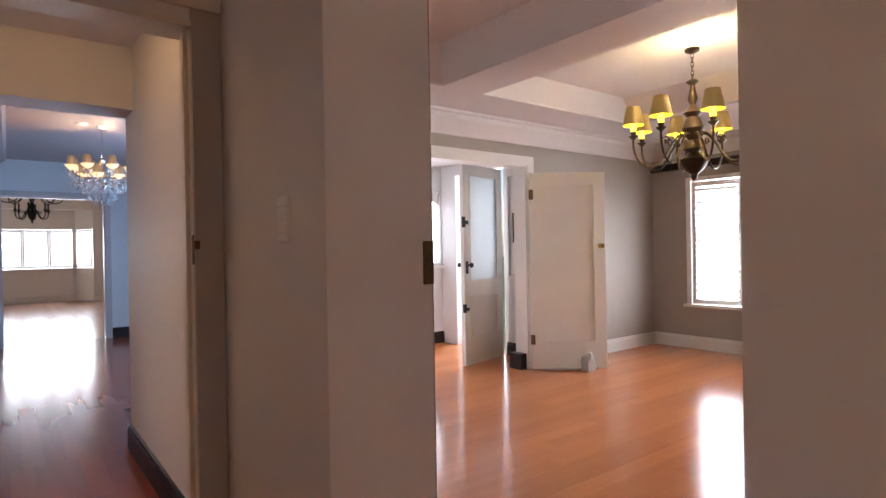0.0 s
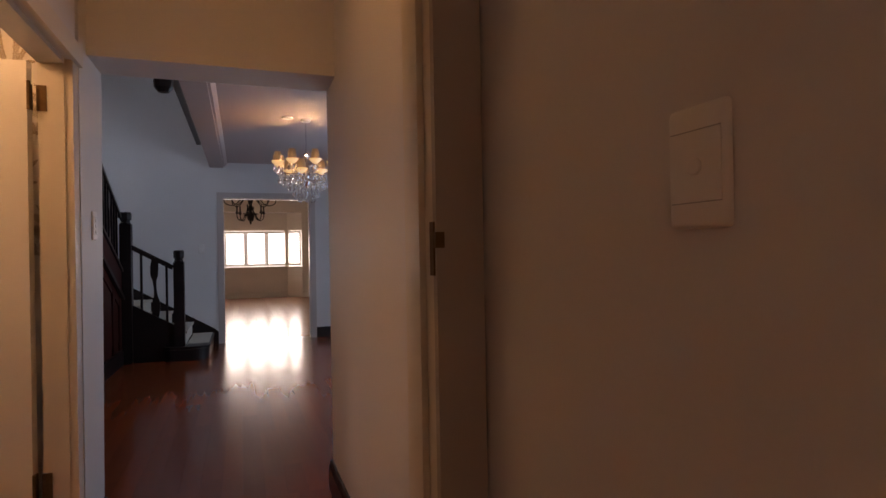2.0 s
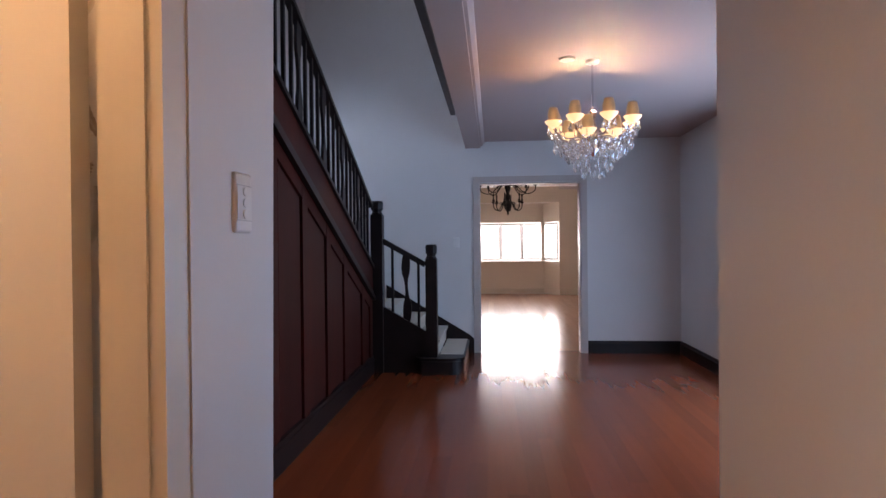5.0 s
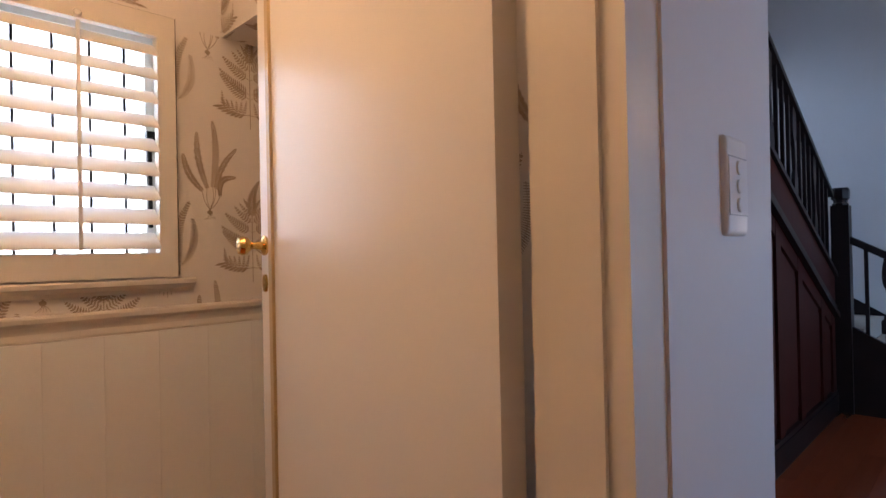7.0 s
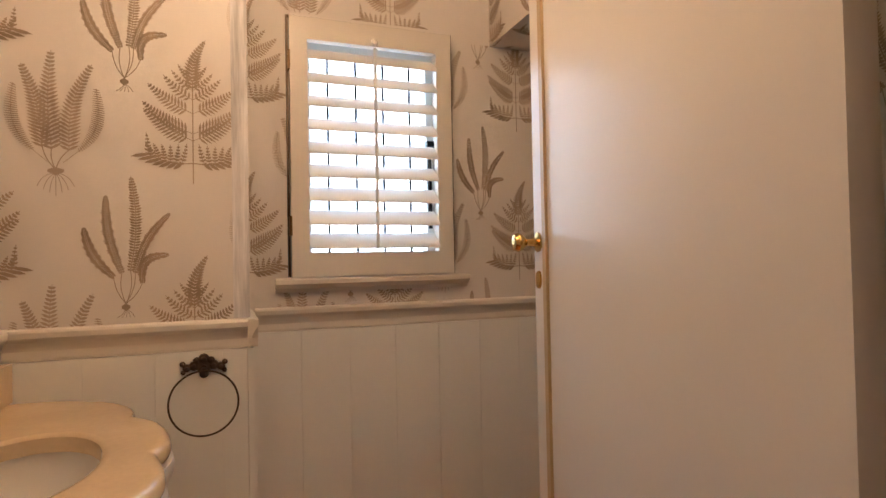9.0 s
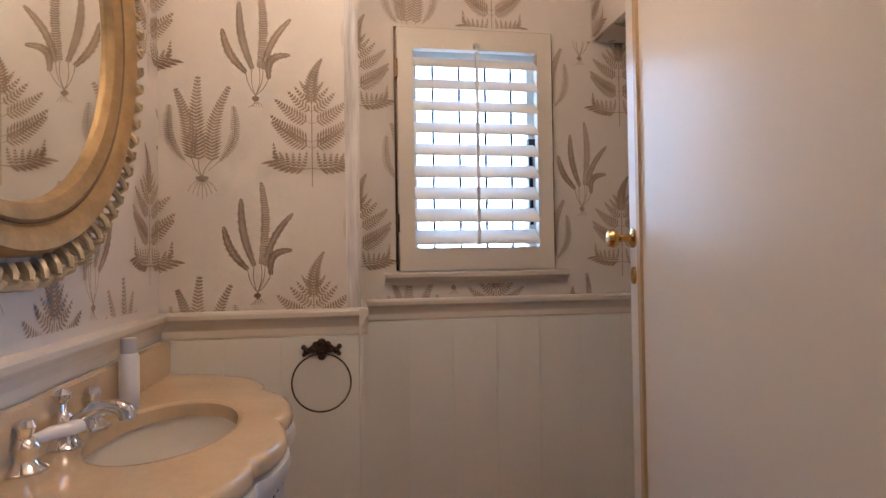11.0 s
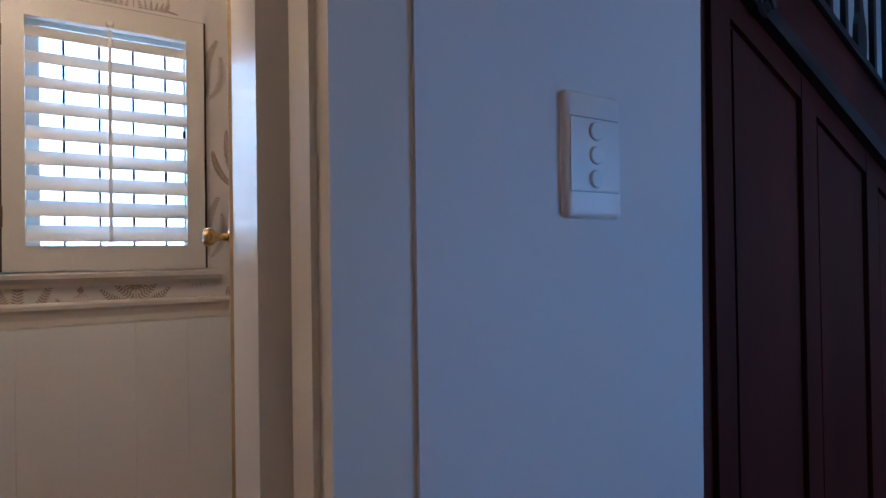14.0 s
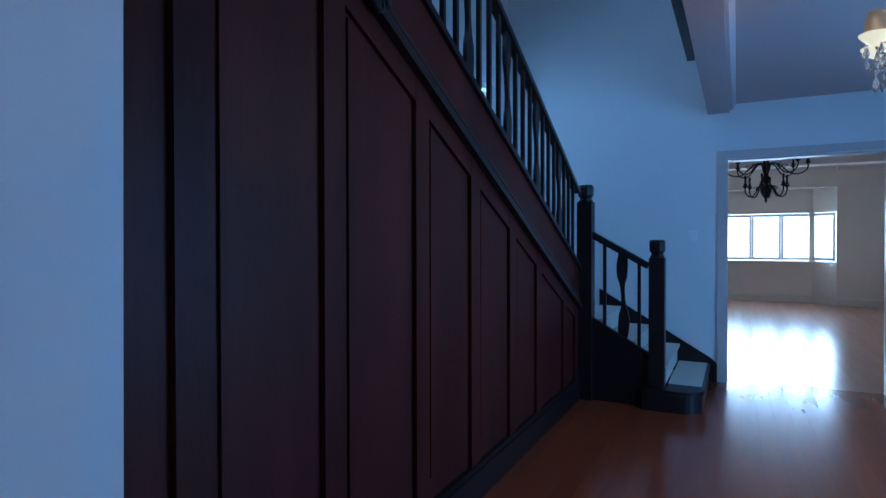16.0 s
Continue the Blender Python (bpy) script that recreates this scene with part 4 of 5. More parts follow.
for row in ((0.455, 0.525, FY - 0.022, FY, 0, 2.065), (1.745, 1.815, FY - 0.022, FY, 0, 2.065), (0.455, 1.815, FY - 0.022, FY, 2.065, 2.135), (0.525, 0.54, FY, FY + 0.15, 0, 2.06), (1.73, 1.745, FY, FY + 0.15, 0, 2.06), (0.54, 1.73, FY, FY + 0.15, 2.045, 2.06)):
    b = boxes(row)
    bevel(b, 0.004, 1)
    bmesh.ops.translate(b, verts=b.verts, vec=(-1.13, -FY, 0))
    part("casing" if row[2] < FY else "jamb", b, TAUPETRIM, door_far)
door_side = thing("door_frame_5", "white casing of the hall side doorway", "door frame", (HX, 6.86, 0), kind="structure")
# The near jamb at 3.67 is unseen, added with the assumed width.
for row in ((HX - 0.02, HX, 7.33, 7.41, 0, 2.07), (HX - 0.02, HX, 3.67, 3.75, 0, 2.07), (HX - 0.02, HX, 3.67, 7.41, 2.07, 2.14)):
    b = boxes(row)
    bmesh.ops.translate(b, verts=b.verts, vec=(-HX, -6.86, 0))
    part("casing", b, TRIM, door_side)
def skirting(p, q, out, h=0.15, mat=BLACKWOOD, label="dark stained skirting board"):
    rail("baseboard", p, q, out, 0, mat, [(0, 0), (0.022, 0), (0.022, h * 0.78), (0.014, h * 0.86), (0.012, h * 0.97), (0.006, h), (0, h)], label, "skirting board")
skirting((1.815, FY), (HX, FY), (0, -1))
skirting((HX, 7.41), (HX, FY - 0.022), (-1, 0))
skirting((HX, 3.542), (HX, 3.67), (-1, 0))
skirting((1.21, 1.94), (1.21, 3.52), (-1, 0))
skirting((1.21, 3.52), (HX - 0.02, 3.52), (0, 1))
skirting((0.15, 3.115), (0.15, 3.445), (1, 0))
skirting((0.15, 1.62), (0.15, 2.06), (1, 0))

# ---- staircase ----
SLOPE = 0.462
def z_dado(y):
    return 0.747 + (7.877 - y) * SLOPE
def z_string(y):
    return 1.075 + (7.877 - y) * SLOPE
def z_rail(y):
    return 1.76 + (7.877 - y) * 0.495
stairs = thing("staircase", "dark mahogany staircase with panelled side and cream treads", "staircase", (-1.0, 7.0, 0))
ORG = Vector((1.0, -7.0, 0))
def on_stairs(name, b, mat, label="", smooth=False):
    bmesh.ops.translate(b, verts=b.verts, vec=ORG)
    return part(name, b, mat, stairs, label, smooth)
SIDE = Matrix(((0, 0, 1, 0), (1, 0, 0, 0), (0, 1, 0, 0), (0, 0, 0, 1)))   # outline (y, z), raised along x
def side_board(b, pts, x0, x1):
    prism(b, pts, x1 - x0, Matrix.Translation((x0, 0, 0)) @ SIDE)
Y0s, Y1s = 3.53, 7.88
b = bmesh.new()
side_board(b, [(Y0s, 0), (Y1s, 0), (Y1s, z_dado(Y1s) + 0.1), (Y0s, z_dado(Y0s) + 0.1)], PX - 0.05, PX - 0.022)
on_stairs("backing_panel", b, MAHOGANY)
stiles = [3.60, 4.15, 4.69, 5.27, 5.81, 6.345, 6.84, 7.48, 7.83]
for y in stiles:
    b = bmesh.new()
    side_board(b, [(y - 0.055, 0.15), (y + 0.055, 0.15), (y + 0.055, z_dado(y + 0.055)), (y - 0.055, z_dado(y - 0.055))], PX - 0.022, PX - 0.002)
    bevel(b, 0.004, 1)
    on_stairs("stile", b, MAHOGANY)
for ya, yb in zip(stiles, stiles[1:]):
    a, e = ya + 0.055, yb - 0.055
    if e - a < 0.1:
        continue
    b = bmesh.new()
    side_board(b, [(a + 0.03, 0.28), (e - 0.03, 0.28), (e - 0.03, max(0.30, z_dado(e) - 0.13)), (a + 0.03, max(0.32, z_dado(a) - 0.13))], PX - 0.022, PX - 0.012)
    bevel(b, 0.008, 1)
    on_stairs("panel", b, MAHOGANY)
    b = bmesh.new()
    side_board(b, [(a, z_dado(a) - 0.10), (e, z_dado(e) - 0.10), (e, z_dado(e)), (a, z_dado(a))], PX - 0.022, PX - 0.004)
    bevel(b, 0.004, 1)
    on_stairs("top_rail", b, MAHOGANY)
b = boxes((PX - 0.022, PX + 0.012, Y0s, Y1s, 0, 0.15), (PX - 0.022, PX + 0.004, Y0s, Y1s, 0.15, 0.18))
bevel(b, 0.005, 2)
on_stairs("plinth", b, BLACKWOOD)
b = bmesh.new()
side_board(b, [(Y0s, z_dado(Y0s)), (Y1s, z_dado(Y1s)), (Y1s, z_string(Y1s)), (Y0s, z_string(Y0s))], PX - 0.05, PX + 0.004)
on_stairs("string", b, MAHOGANY)
for off, w, t in ((0.0, 0.045, 0.03), (0.075, 0.02, 0.012)):
    b = bmesh.new()
    side_board(b, [(Y0s, z_dado(Y0s) + off), (Y1s, z_dado(Y1s) + off), (Y1s, z_dado(Y1s) + off + w), (Y0s, z_dado(Y0s) + off + w)], PX + 0.004, PX + 0.004 + t)
    bevel(b, 0.008, 2)
    on_stairs("moulding", b, BLACKWOOD)
b = bmesh.new()
side_board(b, [(Y0s, z_string(Y0s)), (Y1s, z_string(Y1s)), (Y1s, z_string(Y1s) + 0.035), (Y0s, z_string(Y0s) + 0.035)], PX - 0.06, PX + 0.025)
bevel(b, 0.008, 2)
on_stairs("string_cap", b, BLACKWOOD)
def handrail(b, p, q, w=0.06, h=0.055):
    p, q = Vector(p), Vector(q)
    d = (q - p).normalized()
    s = d.cross(Vector((0, 0, 1))).normalized()
    up = s.cross(d)
    prof = [(-w / 2, -h), (w / 2, -h), (w / 2, -h * 0.35), (w * 0.38, -h * 0.08), (0, 0), (-w * 0.38, -h * 0.08), (-w / 2, -h * 0.35)]
    rows = [[b.verts.new(e + s * u + up * v) for u, v in prof] for e in (p, q)]
    n = len(prof)
    for i in range(n):
        j = (i + 1) % n
        b.faces.new((rows[0][i], rows[0][j], rows[1][j], rows[1][i]))
    b.faces.new(rows[0])
    b.faces.new(rows[1][::-1])
b = bmesh.new()
sweep(b, [(PX + 0.03, 4.90 + 0.055 * (1 - t * 0.85) * math.cos(t * 9), z_dado(4.90) + 0.03 + 0.055 * (1 - t * 0.85) * math.sin(t * 9)) for t in [j / 24 for j in range(25)]], [0.016 - 0.008 * j / 24 for j in range(25)], 8)
on_stairs("carved_scroll", b, BLACKWOOD, "", True)
XB = PX - 0.018
b = bmesh.new()
handrail(b, (XB, 7.90, z_rail(7.90)), (XB, 4.6, z_rail(4.6)))
on_stairs("handrail", b, BLACKWOOD, "", True)
def splat(b, x, y, z0, z1, along_y=True):
    """A flat baluster with wavy sawn sides."""
    n, half = 14, []
    for i in range(n + 1):
        t = i / n
        half.append((0.034 + 0.010 * math.sin(t * math.pi * 3.0) - 0.010 * (0.3 < t < 0.7), z0 + (z1 - z0) * t))
    lean = [0.008 * math.sin(t * math.pi * 2) for t in [i / n for i in range(n + 1)]]
    pts = [(w + l, z) for (w, z), l in zip(half, lean)] + [(-w + l, z) for (w, z), l in list(zip(half, lean))[::-1]]
    if along_y:
        prism(b, pts, 0.022, Matrix.Translation((x - 0.011, y, 0)) @ SIDE)
    else:
        prism(b, pts, 0.022, Matrix.Translation((x, y + 0.011, 0)) @ pose(0, 0, 0, 90))
k, y = 0, 7.76
while y > 4.65:
    b = bmesh.new()
    if k % 4 == 3:
        splat(b, XB, y, z_string(y) + 0.02, z_rail(y) - 0.045)
        on_stairs("splat_baluster", b, BLACKWOOD)
    else:
        box(b, XB - 0.011, XB + 0.011, y - 0.0125, y + 0.0125, z_string(y) + 0.02, z_rail(y) - 0.045)
        on_stairs("baluster", b, BLACKWOOD)
    y -= 0.134
    k += 1
def newel(x, y, z0, z1, w=0.105):
    b = boxes((x - w / 2, x + w / 2, y - w / 2, y + w / 2, z0, z1 - 0.14))
    bevel(b, 0.006, 2)
    h = w * 0.40
    lathe(b, [(0, z1 - 0.142), (h * 1.2, z1 - 0.142), (h * 1.2, z1 - 0.125), (h * 0.98, z1 - 0.115), (h * 1.05, z1 - 0.10), (h * 1.32, z1 - 0.085), (h * 1.36, z1 - 0.02), (h * 1.2, z1), (0, z1 + 0.004)], 8, m=Matrix.Translation((x, y, 0)) @ pose(0, 0, 0, 0, 0, 22.5))
    return b
NX, NY, LX = -0.50, 7.94, 0.06
on_stairs("newel_post", newel(NX, NY, 0.0, 1.77, 0.12), BLACKWOOD, "square newel post with turned cap")
on_stairs("newel_post", newel(LX, NY, 0.0, 1.315, 0.115), BLACKWOOD, "square newel post with turned cap")
b = bmesh.new()
handrail(b, (NX + 0.06, NY, 1.39), (LX - 0.05, NY, 1.135))
on_stairs("handrail", b, BLACKWOOD, "", True)
b = bmesh.new()
prism(b, [(NX + 0.06, 0.0), (LX - 0.05, 0.0), (LX - 0.05, 0.42), (NX + 0.06, 0.68)], 0.05, Matrix.Translation((0, NY + 0.025, 0)) @ pose(0, 0, 0, 90))
on_stairs("string", b, BLACKWOOD)
for x, kind in ((-0.345, 0), (-0.20, 1), (-0.075, 0)):
    t = (x - NX) / (LX - NX)
    z0, z1 = 0.70 - 0.28 * t - 0.03, 1.42 - 0.29 * t - 0.05
    b = bmesh.new()
    if kind:
        splat(b, x, NY, z0, z1, False)
        on_stairs("splat_baluster", b, BLACKWOOD)
    else:
        box(b, x - 0.0125, x + 0.0125, NY - 0.011, NY + 0.011, z0, z1)
        on_stairs("baluster", b, BLACKWOOD)
# closed dark apron between the panelling and the lower newel
b = boxes((PX - 0.02, NX - 0.06, 7.88, NY - 0.06, 0, 1.1))
on_stairs("corner_post", b, BLACKWOOD)
RISE = 0.166
xs = [0.40, 0.135, -0.12, -0.375]
for i, x in enumerate(xs):
    z = RISE * (i + 1)
    x1 = xs[i + 1] + 0.002 if i < 3 else -0.60
    b = boxes((x1 - 0.02, x - 0.02, NY + 0.03, FY - 0.03, 0 if i == 0 else z - RISE, z - 0.03))
    on_stairs("riser", b, BLACKWOOD if i == 0 else RUNNER)
    if i == 0:
        pts = [(x1, FY - 0.03), (x - 0.02, FY - 0.03), (x, FY - 0.08)] + [(x - 0.19 + 0.19 * math.cos(a), NY + 0.02 - 0.14 * math.sin(a)) for a in [j * math.pi / 2 / 8 for j in range(9)]] + [(x1 - 0.18, NY - 0.12), (x1 - 0.24, NY - 0.06), (x1 - 0.24, NY + 0.03), (x1, NY + 0.03)]
        b = bmesh.new()
        prism(b, pts, 0.03, Matrix.Translation((0, 0, z - 0.03)))
        bevel(b, 0.008, 2)
        on_stairs("tread", b, BLACKWOOD, "dark rounded bottom tread")
        inner = [(px * 0.96 + 0.005, py * 0.998 + 0.012) for px, py in pts]
        b = bmesh.new()
        prism(b, inner, z - 0.032, Matrix.Identity(4))
        on_stairs("riser", b, BLACKWOOD)
    else:
        b = boxes((x1 - 0.02, x, NY + 0.03, FY - 0.03, z - 0.03, z))
        bevel(b, 0.01, 2)
        on_stairs("tread", b, RUNNER, "cream tread")
b = boxes((0.13, 0.375, NY + 0.12, FY - 0.035, RISE - 0.001, RISE + 0.006))
on_stairs("runner", b, RUNNER, "cream carpet on the bottom tread")
b = boxes((-1.62, -0.60, NY, FY, 0, 4 * RISE))
on_stairs("landing", b, RUNNER)
n_up = 12
for i in range(n_up):
    ya = NY - 0.36 * i
    z = 4 * RISE + RISE * (i + 1)
    b = boxes((-1.62, PX - 0.05, ya - 0.36, ya + 0.02, z - 0.03, z), (-1.62, PX - 0.05, ya - 0.02, ya, z - RISE, z - 0.03))
    on_stairs("tread", b, RUNNER)
b = bmesh.new()
side_board(b, [(4.0, z_dado(4.0) - 0.12), (NY, z_dado(NY) - 0.12), (NY, z_dado(NY) - 0.08), (4.0, z_dado(4.0) - 0.08)], -1.62, PX - 0.05)
on_stairs("soffit", b, PLASTER)
b = bmesh.new()
prism(b, [(0.455, 0.0), (0.455, 0.17), (0.40, 0.22), (-0.62, 0.83), (-0.62, 0.50), (0.20, 0.0)], 0.022, Matrix.Translation((0, FY, 0)) @ pose(0, 0, 0, 90))
on_stairs("wall_string", b, BLACKWOOD)
upper_rail = thing("landing_balustrade", "black edge rail and pendant newel of the landing above", "balustrade", (0.345, 5.5, 2.5))
def at_upper(b):
    bmesh.ops.translate(b, verts=b.verts, vec=(-0.345, -5.5, -2.5))
    return b
b = boxes((0.325, 0.369, 4.0, 7.2, 2.465, 2.56))
bevel(b, 0.006, 2)
part("edge_rail", at_upper(b), BLACKWOOD, upper_rail)
b = boxes((0.30, 0.41, 4.02, 4.13, 2.33, 3.4))
lathe(b, [(0, 2.20), (0.03, 2.205), (0.05, 2.23), (0.055, 2.27), (0.045, 2.29), (0.05, 2.33), (0, 2.331)], 10, at=(0.355, 4.075, 0))
part("pendant_newel", at_upper(b), BLACKWOOD, upper_rail, "pendant newel drop")
# stair windows
for name, row, bars in (("window_2", (8.15, 8.72, 2.32, 2.9), 2), ("window_3", (4.4, 6.4, 3.3, 4.7), 4)):
    ya, yb, za, zb = row
    w = thing(name, "white framed stairwell window", "window", (-1.68, (ya + yb) / 2, za), kind="structure")
    def at_w(b):
        bmesh.ops.translate(b, verts=b.verts, vec=(1.68, -(ya + yb) / 2, -za))
        return b
    part("window_frame", at_w(boxes((-1.71, -1.65, ya, ya + 0.05, za, zb), (-1.71, -1.65, yb - 0.05, yb, za, zb), (-1.71, -1.65, ya + 0.05, yb - 0.05, za, za + 0.05), (-1.71, -1.65, ya + 0.05, yb - 0.05, zb - 0.05, zb))), WHITE, w)
    for k in range(1, bars):
        y = ya + (yb - ya) * k / bars
        part("mullion", at_w(boxes((-1.70, -1.66, y - 0.02, y + 0.02, za + 0.05, zb - 0.05))), WHITE, w)
    p = part("pane", at_w(boxes((-1.683, -1.679, ya + 0.05, yb - 0.05, za + 0.05, zb - 0.05))), PANE, w)
    p.visible_shadow = False

# ---- far room ----
FX0, FX1, BY = -2.6, 3.6, 17.1
setting("wall_far_room", union((FX0 - 0.1, FX0, FY + 0.15, BY + 0.1, 0, 3.0), (FX1, FX1 + 0.1, FY + 0.15, BY + 0.1, 0, 3.0), (FX0, -0.62, BY, BY + 0.1, 0, 3.0), (2.42, FX1, BY, BY + 0.1, 0, 3.0), (-0.62, 2.42, BY, BY + 0.1, 2.42, 3.0), (FX0, -1.74, FY + 0.05, FY + 0.15, 0, 3.0)), CREAM, "cream walls of the far room", "wall")
setting("wall_bay", union((-0.25, 2.05, BY + 0.42, BY + 0.52, 0, 0.88), (-0.25, 2.05, BY + 0.42, BY + 0.52, 1.91, 2.42)), CREAM, "cream wall below and above the bay window", "wall")
setting("ceiling_far_room", union((FX0, FX1, FY + 0.15, BY, 2.92, 3.0), (-0.7, 2.5, BY + 0.1, BY + 0.6, 2.42, 2.5), (FX0, FX1, 10.6, 10.9, 2.6, 2.92), (FX0, FX1, 14.6, 14.9, 2.6, 2.92)), CEILING, "white beamed ceiling of the far room", "ceiling")
rail("trim", (2.42, BY), (FX1, BY), (0, -1), 2.74, CEILING, [(0, 0), (0.03, 0), (0.05, 0.06), (0.12, 0.14), (0.13, 0.18), (0, 0.18)], "white cornice", "cornice")
skirting((-0.25, BY + 0.42), (2.05, BY + 0.42), (0, -1), 0.16, TRIM, "cream skirting board")
skirting((2.42, BY), (FX1, BY), (0, -1), 0.16, TRIM, "cream skirting board")
def shutter_panel(name, at, rz, w, z0, z1, tilt, label, n, group="shutters of the bay"):
    """A louvred shutter panel; x along its width, seen from +y."""
    ob = thing(name, label, "shutter", (*at, z0), group)
    ob.rotation_euler = (0, 0, radians(rz))
    h = z1 - z0
    for x0, x1, za, zb, nm in ((0, 0.045, 0, h, "stile"), (w - 0.045, w, 0, h, "stile"), (0.045, w - 0.045, 0, 0.06, "rail"), (0.045, w - 0.045, h - 0.06, h, "rail")):
        box_part(nm, (x0, x1, -0.014, 0.014, za, zb), WHITE, ob, "", 0.003)
    step = (h - 0.12) / n
    b0 = bmesh.new()
    prism(b0, [(step * 0.56 * math.cos(a), 0.005 * math.sin(a)) for a in [2 * math.pi * i / 10 for i in range(10)]], w - 0.092, Matrix.Translation((0.046, 0, 0)) @ Matrix(((0, 0, 1, 0), (1, 0, 0, 0), (0, 1, 0, 0), (0, 0, 0, 1))) @ pose(0, 0, 0, 0, 0, tilt))
    first = part("louvre", b0, LOUVRE, ob)
    first.location = (0, 0, 0.06 + step / 2)
    for k in range(1, n):
        o = first.copy()
        scene.collection.objects.link(o)
        o.location = (0, 0, 0.06 + step * (k + 0.5))
    return ob
for k in range(4):
    shutter_panel("window_shutter", (-0.22 + 0.565 * k, BY + 0.47), 0, 0.56, 0.90, 1.90, 3, "white louvred shutter in the sunny bay", 11)
bay_angle = math.degrees(math.atan2(-0.42, 0.37))
shutter_panel("window_shutter", (2.05, BY + 0.47), bay_angle, 0.53, 0.90, 1.90, 12, "white louvred shutter in the bay's slanted side", 12)
setting("bay_post", boxes((1.985, 2.085, BY + 0.40, BY + 0.50, 0.885, 1.91)), CREAM, "cream post at the bay corner", "post")
shutter_panel("window_shutter", (-0.62, BY + 0.03), -bay_angle, 0.53, 0.90, 1.90, 5, "white louvred shutter in the bay's slanted side", 12)
b = bmesh.new()
for ang, ox, oy in ((bay_angle, 2.05, BY + 0.42), (-bay_angle, -0.62, BY)):
    m = pose(ox, oy, 0, 0, 0, ang)
    for row in ((0, 0.56, 0, 0.1, 0, 0.88), (0, 0.56, 0, 0.1, 1.91, 2.42)):
        box(b, *row, m=m)
setting("wall_bay_sides", b, CREAM, "cream slanted sides of the bay", "wall")
b = boxes((-0.3, 2.1, BY + 0.36, BY + 0.44, 0.86, 0.885))
setting("trim", b, WHITE, "white bay window sill", "window sill")

# ---- chandeliers ----
def candle_chandelier(name, at, top, radius, arms, z_arm, metal, shade, glow, label, lower=None, shades=True, z_bottom=1.75, dip=1.0, thick=1.4):
    """A turned stem with curved arms, candle sleeves and, if wanted, shades; heights in the world."""
    ob = thing(name, label, "chandelier", (at[0], at[1], top))
    def local(z):
        return z - top
    b = bmesh.new()
    lathe(b, [(0, 0), (0.055, 0), (0.05, -0.02), (0.02, -0.035), (0, -0.036)], 16)
    part("ceiling_rose", b, metal, ob, "", True)
    body_top = z_arm + 0.42
    z, k = -0.03, 0
    while z > local(body_top) - 0.01:
        b = bmesh.new()
        r = 0.017
        pts = [(r * 0.6 * math.cos(a), 0, z - 0.02 + r * 1.3 * math.sin(a)) if k % 2 else (0, r * 0.6 * math.cos(a), z - 0.02 + r * 1.3 * math.sin(a)) for a in [2 * math.pi * i / 12 for i in range(12)]]
        sweep(b, pts, 0.0035, 6, True)
        part("chain_link", b, metal, ob)
        z -= 0.032
        k += 1
    b = bmesh.new()
    s = (body_top - z_bottom) / 0.9
    prof = [(0, 0.0), (0.02, -0.01), (0.035, -0.03), (0.012, -0.06), (0.018, -0.12), (0.026, -0.18), (0.014, -0.23), (0.03, -0.27), (0.05, -0.30), (0.03, -0.34), (0.045, -0.38), (0.06, -0.44), (0.04, -0.50), (0.028, -0.54), (0.05, -0.58), (0.055, -0.62), (0.03, -0.65), (0.045, -0.68), (0.075, -0.71), (0.07, -0.76), (0.045, -0.81), (0.018, -0.84), (0.02, -0.86), (0.012, -0.885), (0, -0.9)]
    lathe(b, [(r * thick, local(body_top) + z * s) for r, z in prof], 20)
    part("stem", b, metal, ob, "turned central stem", True)
    tiers = [(radius, z_arm, arms, 0.0)] + ([lower] if lower else [])
    for rad, za, count, turn in tiers:
        for i in range(count):
            a = 2 * math.pi * i / count + turn
            m = pose(0, 0, 0, 0, 0, math.degrees(a))
            b = bmesh.new()
            zz = local(za)
            pts = bezier((0.03, 0, zz - 0.02), (rad * 0.35, 0, zz + 0.12), (rad * 0.45, 0, zz - 0.30 * dip), (rad * 0.80, 0, zz - 0.22 * dip), 10) + bezier((rad * 0.80, 0, zz - 0.22 * dip), (rad * 1.0, 0, zz - 0.18 * dip), (rad * 1.02, 0, zz - 0.06), (rad, 0, zz), 6)[1:]
            sweep(b, [m @ p for p in pts], 0.0085, 8)
            curl = [m @ Vector((rad * 0.45 + 0.035 * (1 - t) * math.cos(t * 9), 0, zz - 0.03 + 0.035 * (1 - t) * math.sin(t * 9))) for t in [j / 14 for j in range(13)]]
            sweep(b, curl, 0.005, 6)
            arm = part("arm", b, metal, ob, "", True)
            c = m @ Vector((rad, 0, zz))
            b = bmesh.new()
            lathe(b, [(0, -0.02), (0.012, -0.018), (0.02, -0.008), (0.034, 0.004), (0.036, 0.010), (0.014, 0.014), (0.022, 0.03), (0.024, 0.038), (0.013, 0.044), (0.012, 0.085), (0, 0.086)], 12, at=c)
            part("candle_cup", b, metal, arm, "", True)
            b = bmesh.new()
            lathe(b, [(0, 0.044), (0.019, 0.044), (0.020, 0.11), (0.017, 0.14), (0.012, 0.155), (0, 0.170)] if shades else [(0, 0.086), (0.010, 0.088), (0.016, 0.11), (0.013, 0.135), (0, 0.155)], 10, at=c)
            part("bulb", b, glow, arm, "lit candle bulb" if shades else "", True)
            if shades:
                b = bmesh.new()
                lathe(b, [(0.0775, 0.092), (0.078, 0.090), (0.0485, 0.228), (0.047, 0.228)], 20, at=c)
                part("shade", b, shade, arm, "tapered olive fabric shade", True)
                b = bmesh.new()
                lathe(b, [(0.0765, 0.0915), (0.047, 0.227)], 20, at=c)
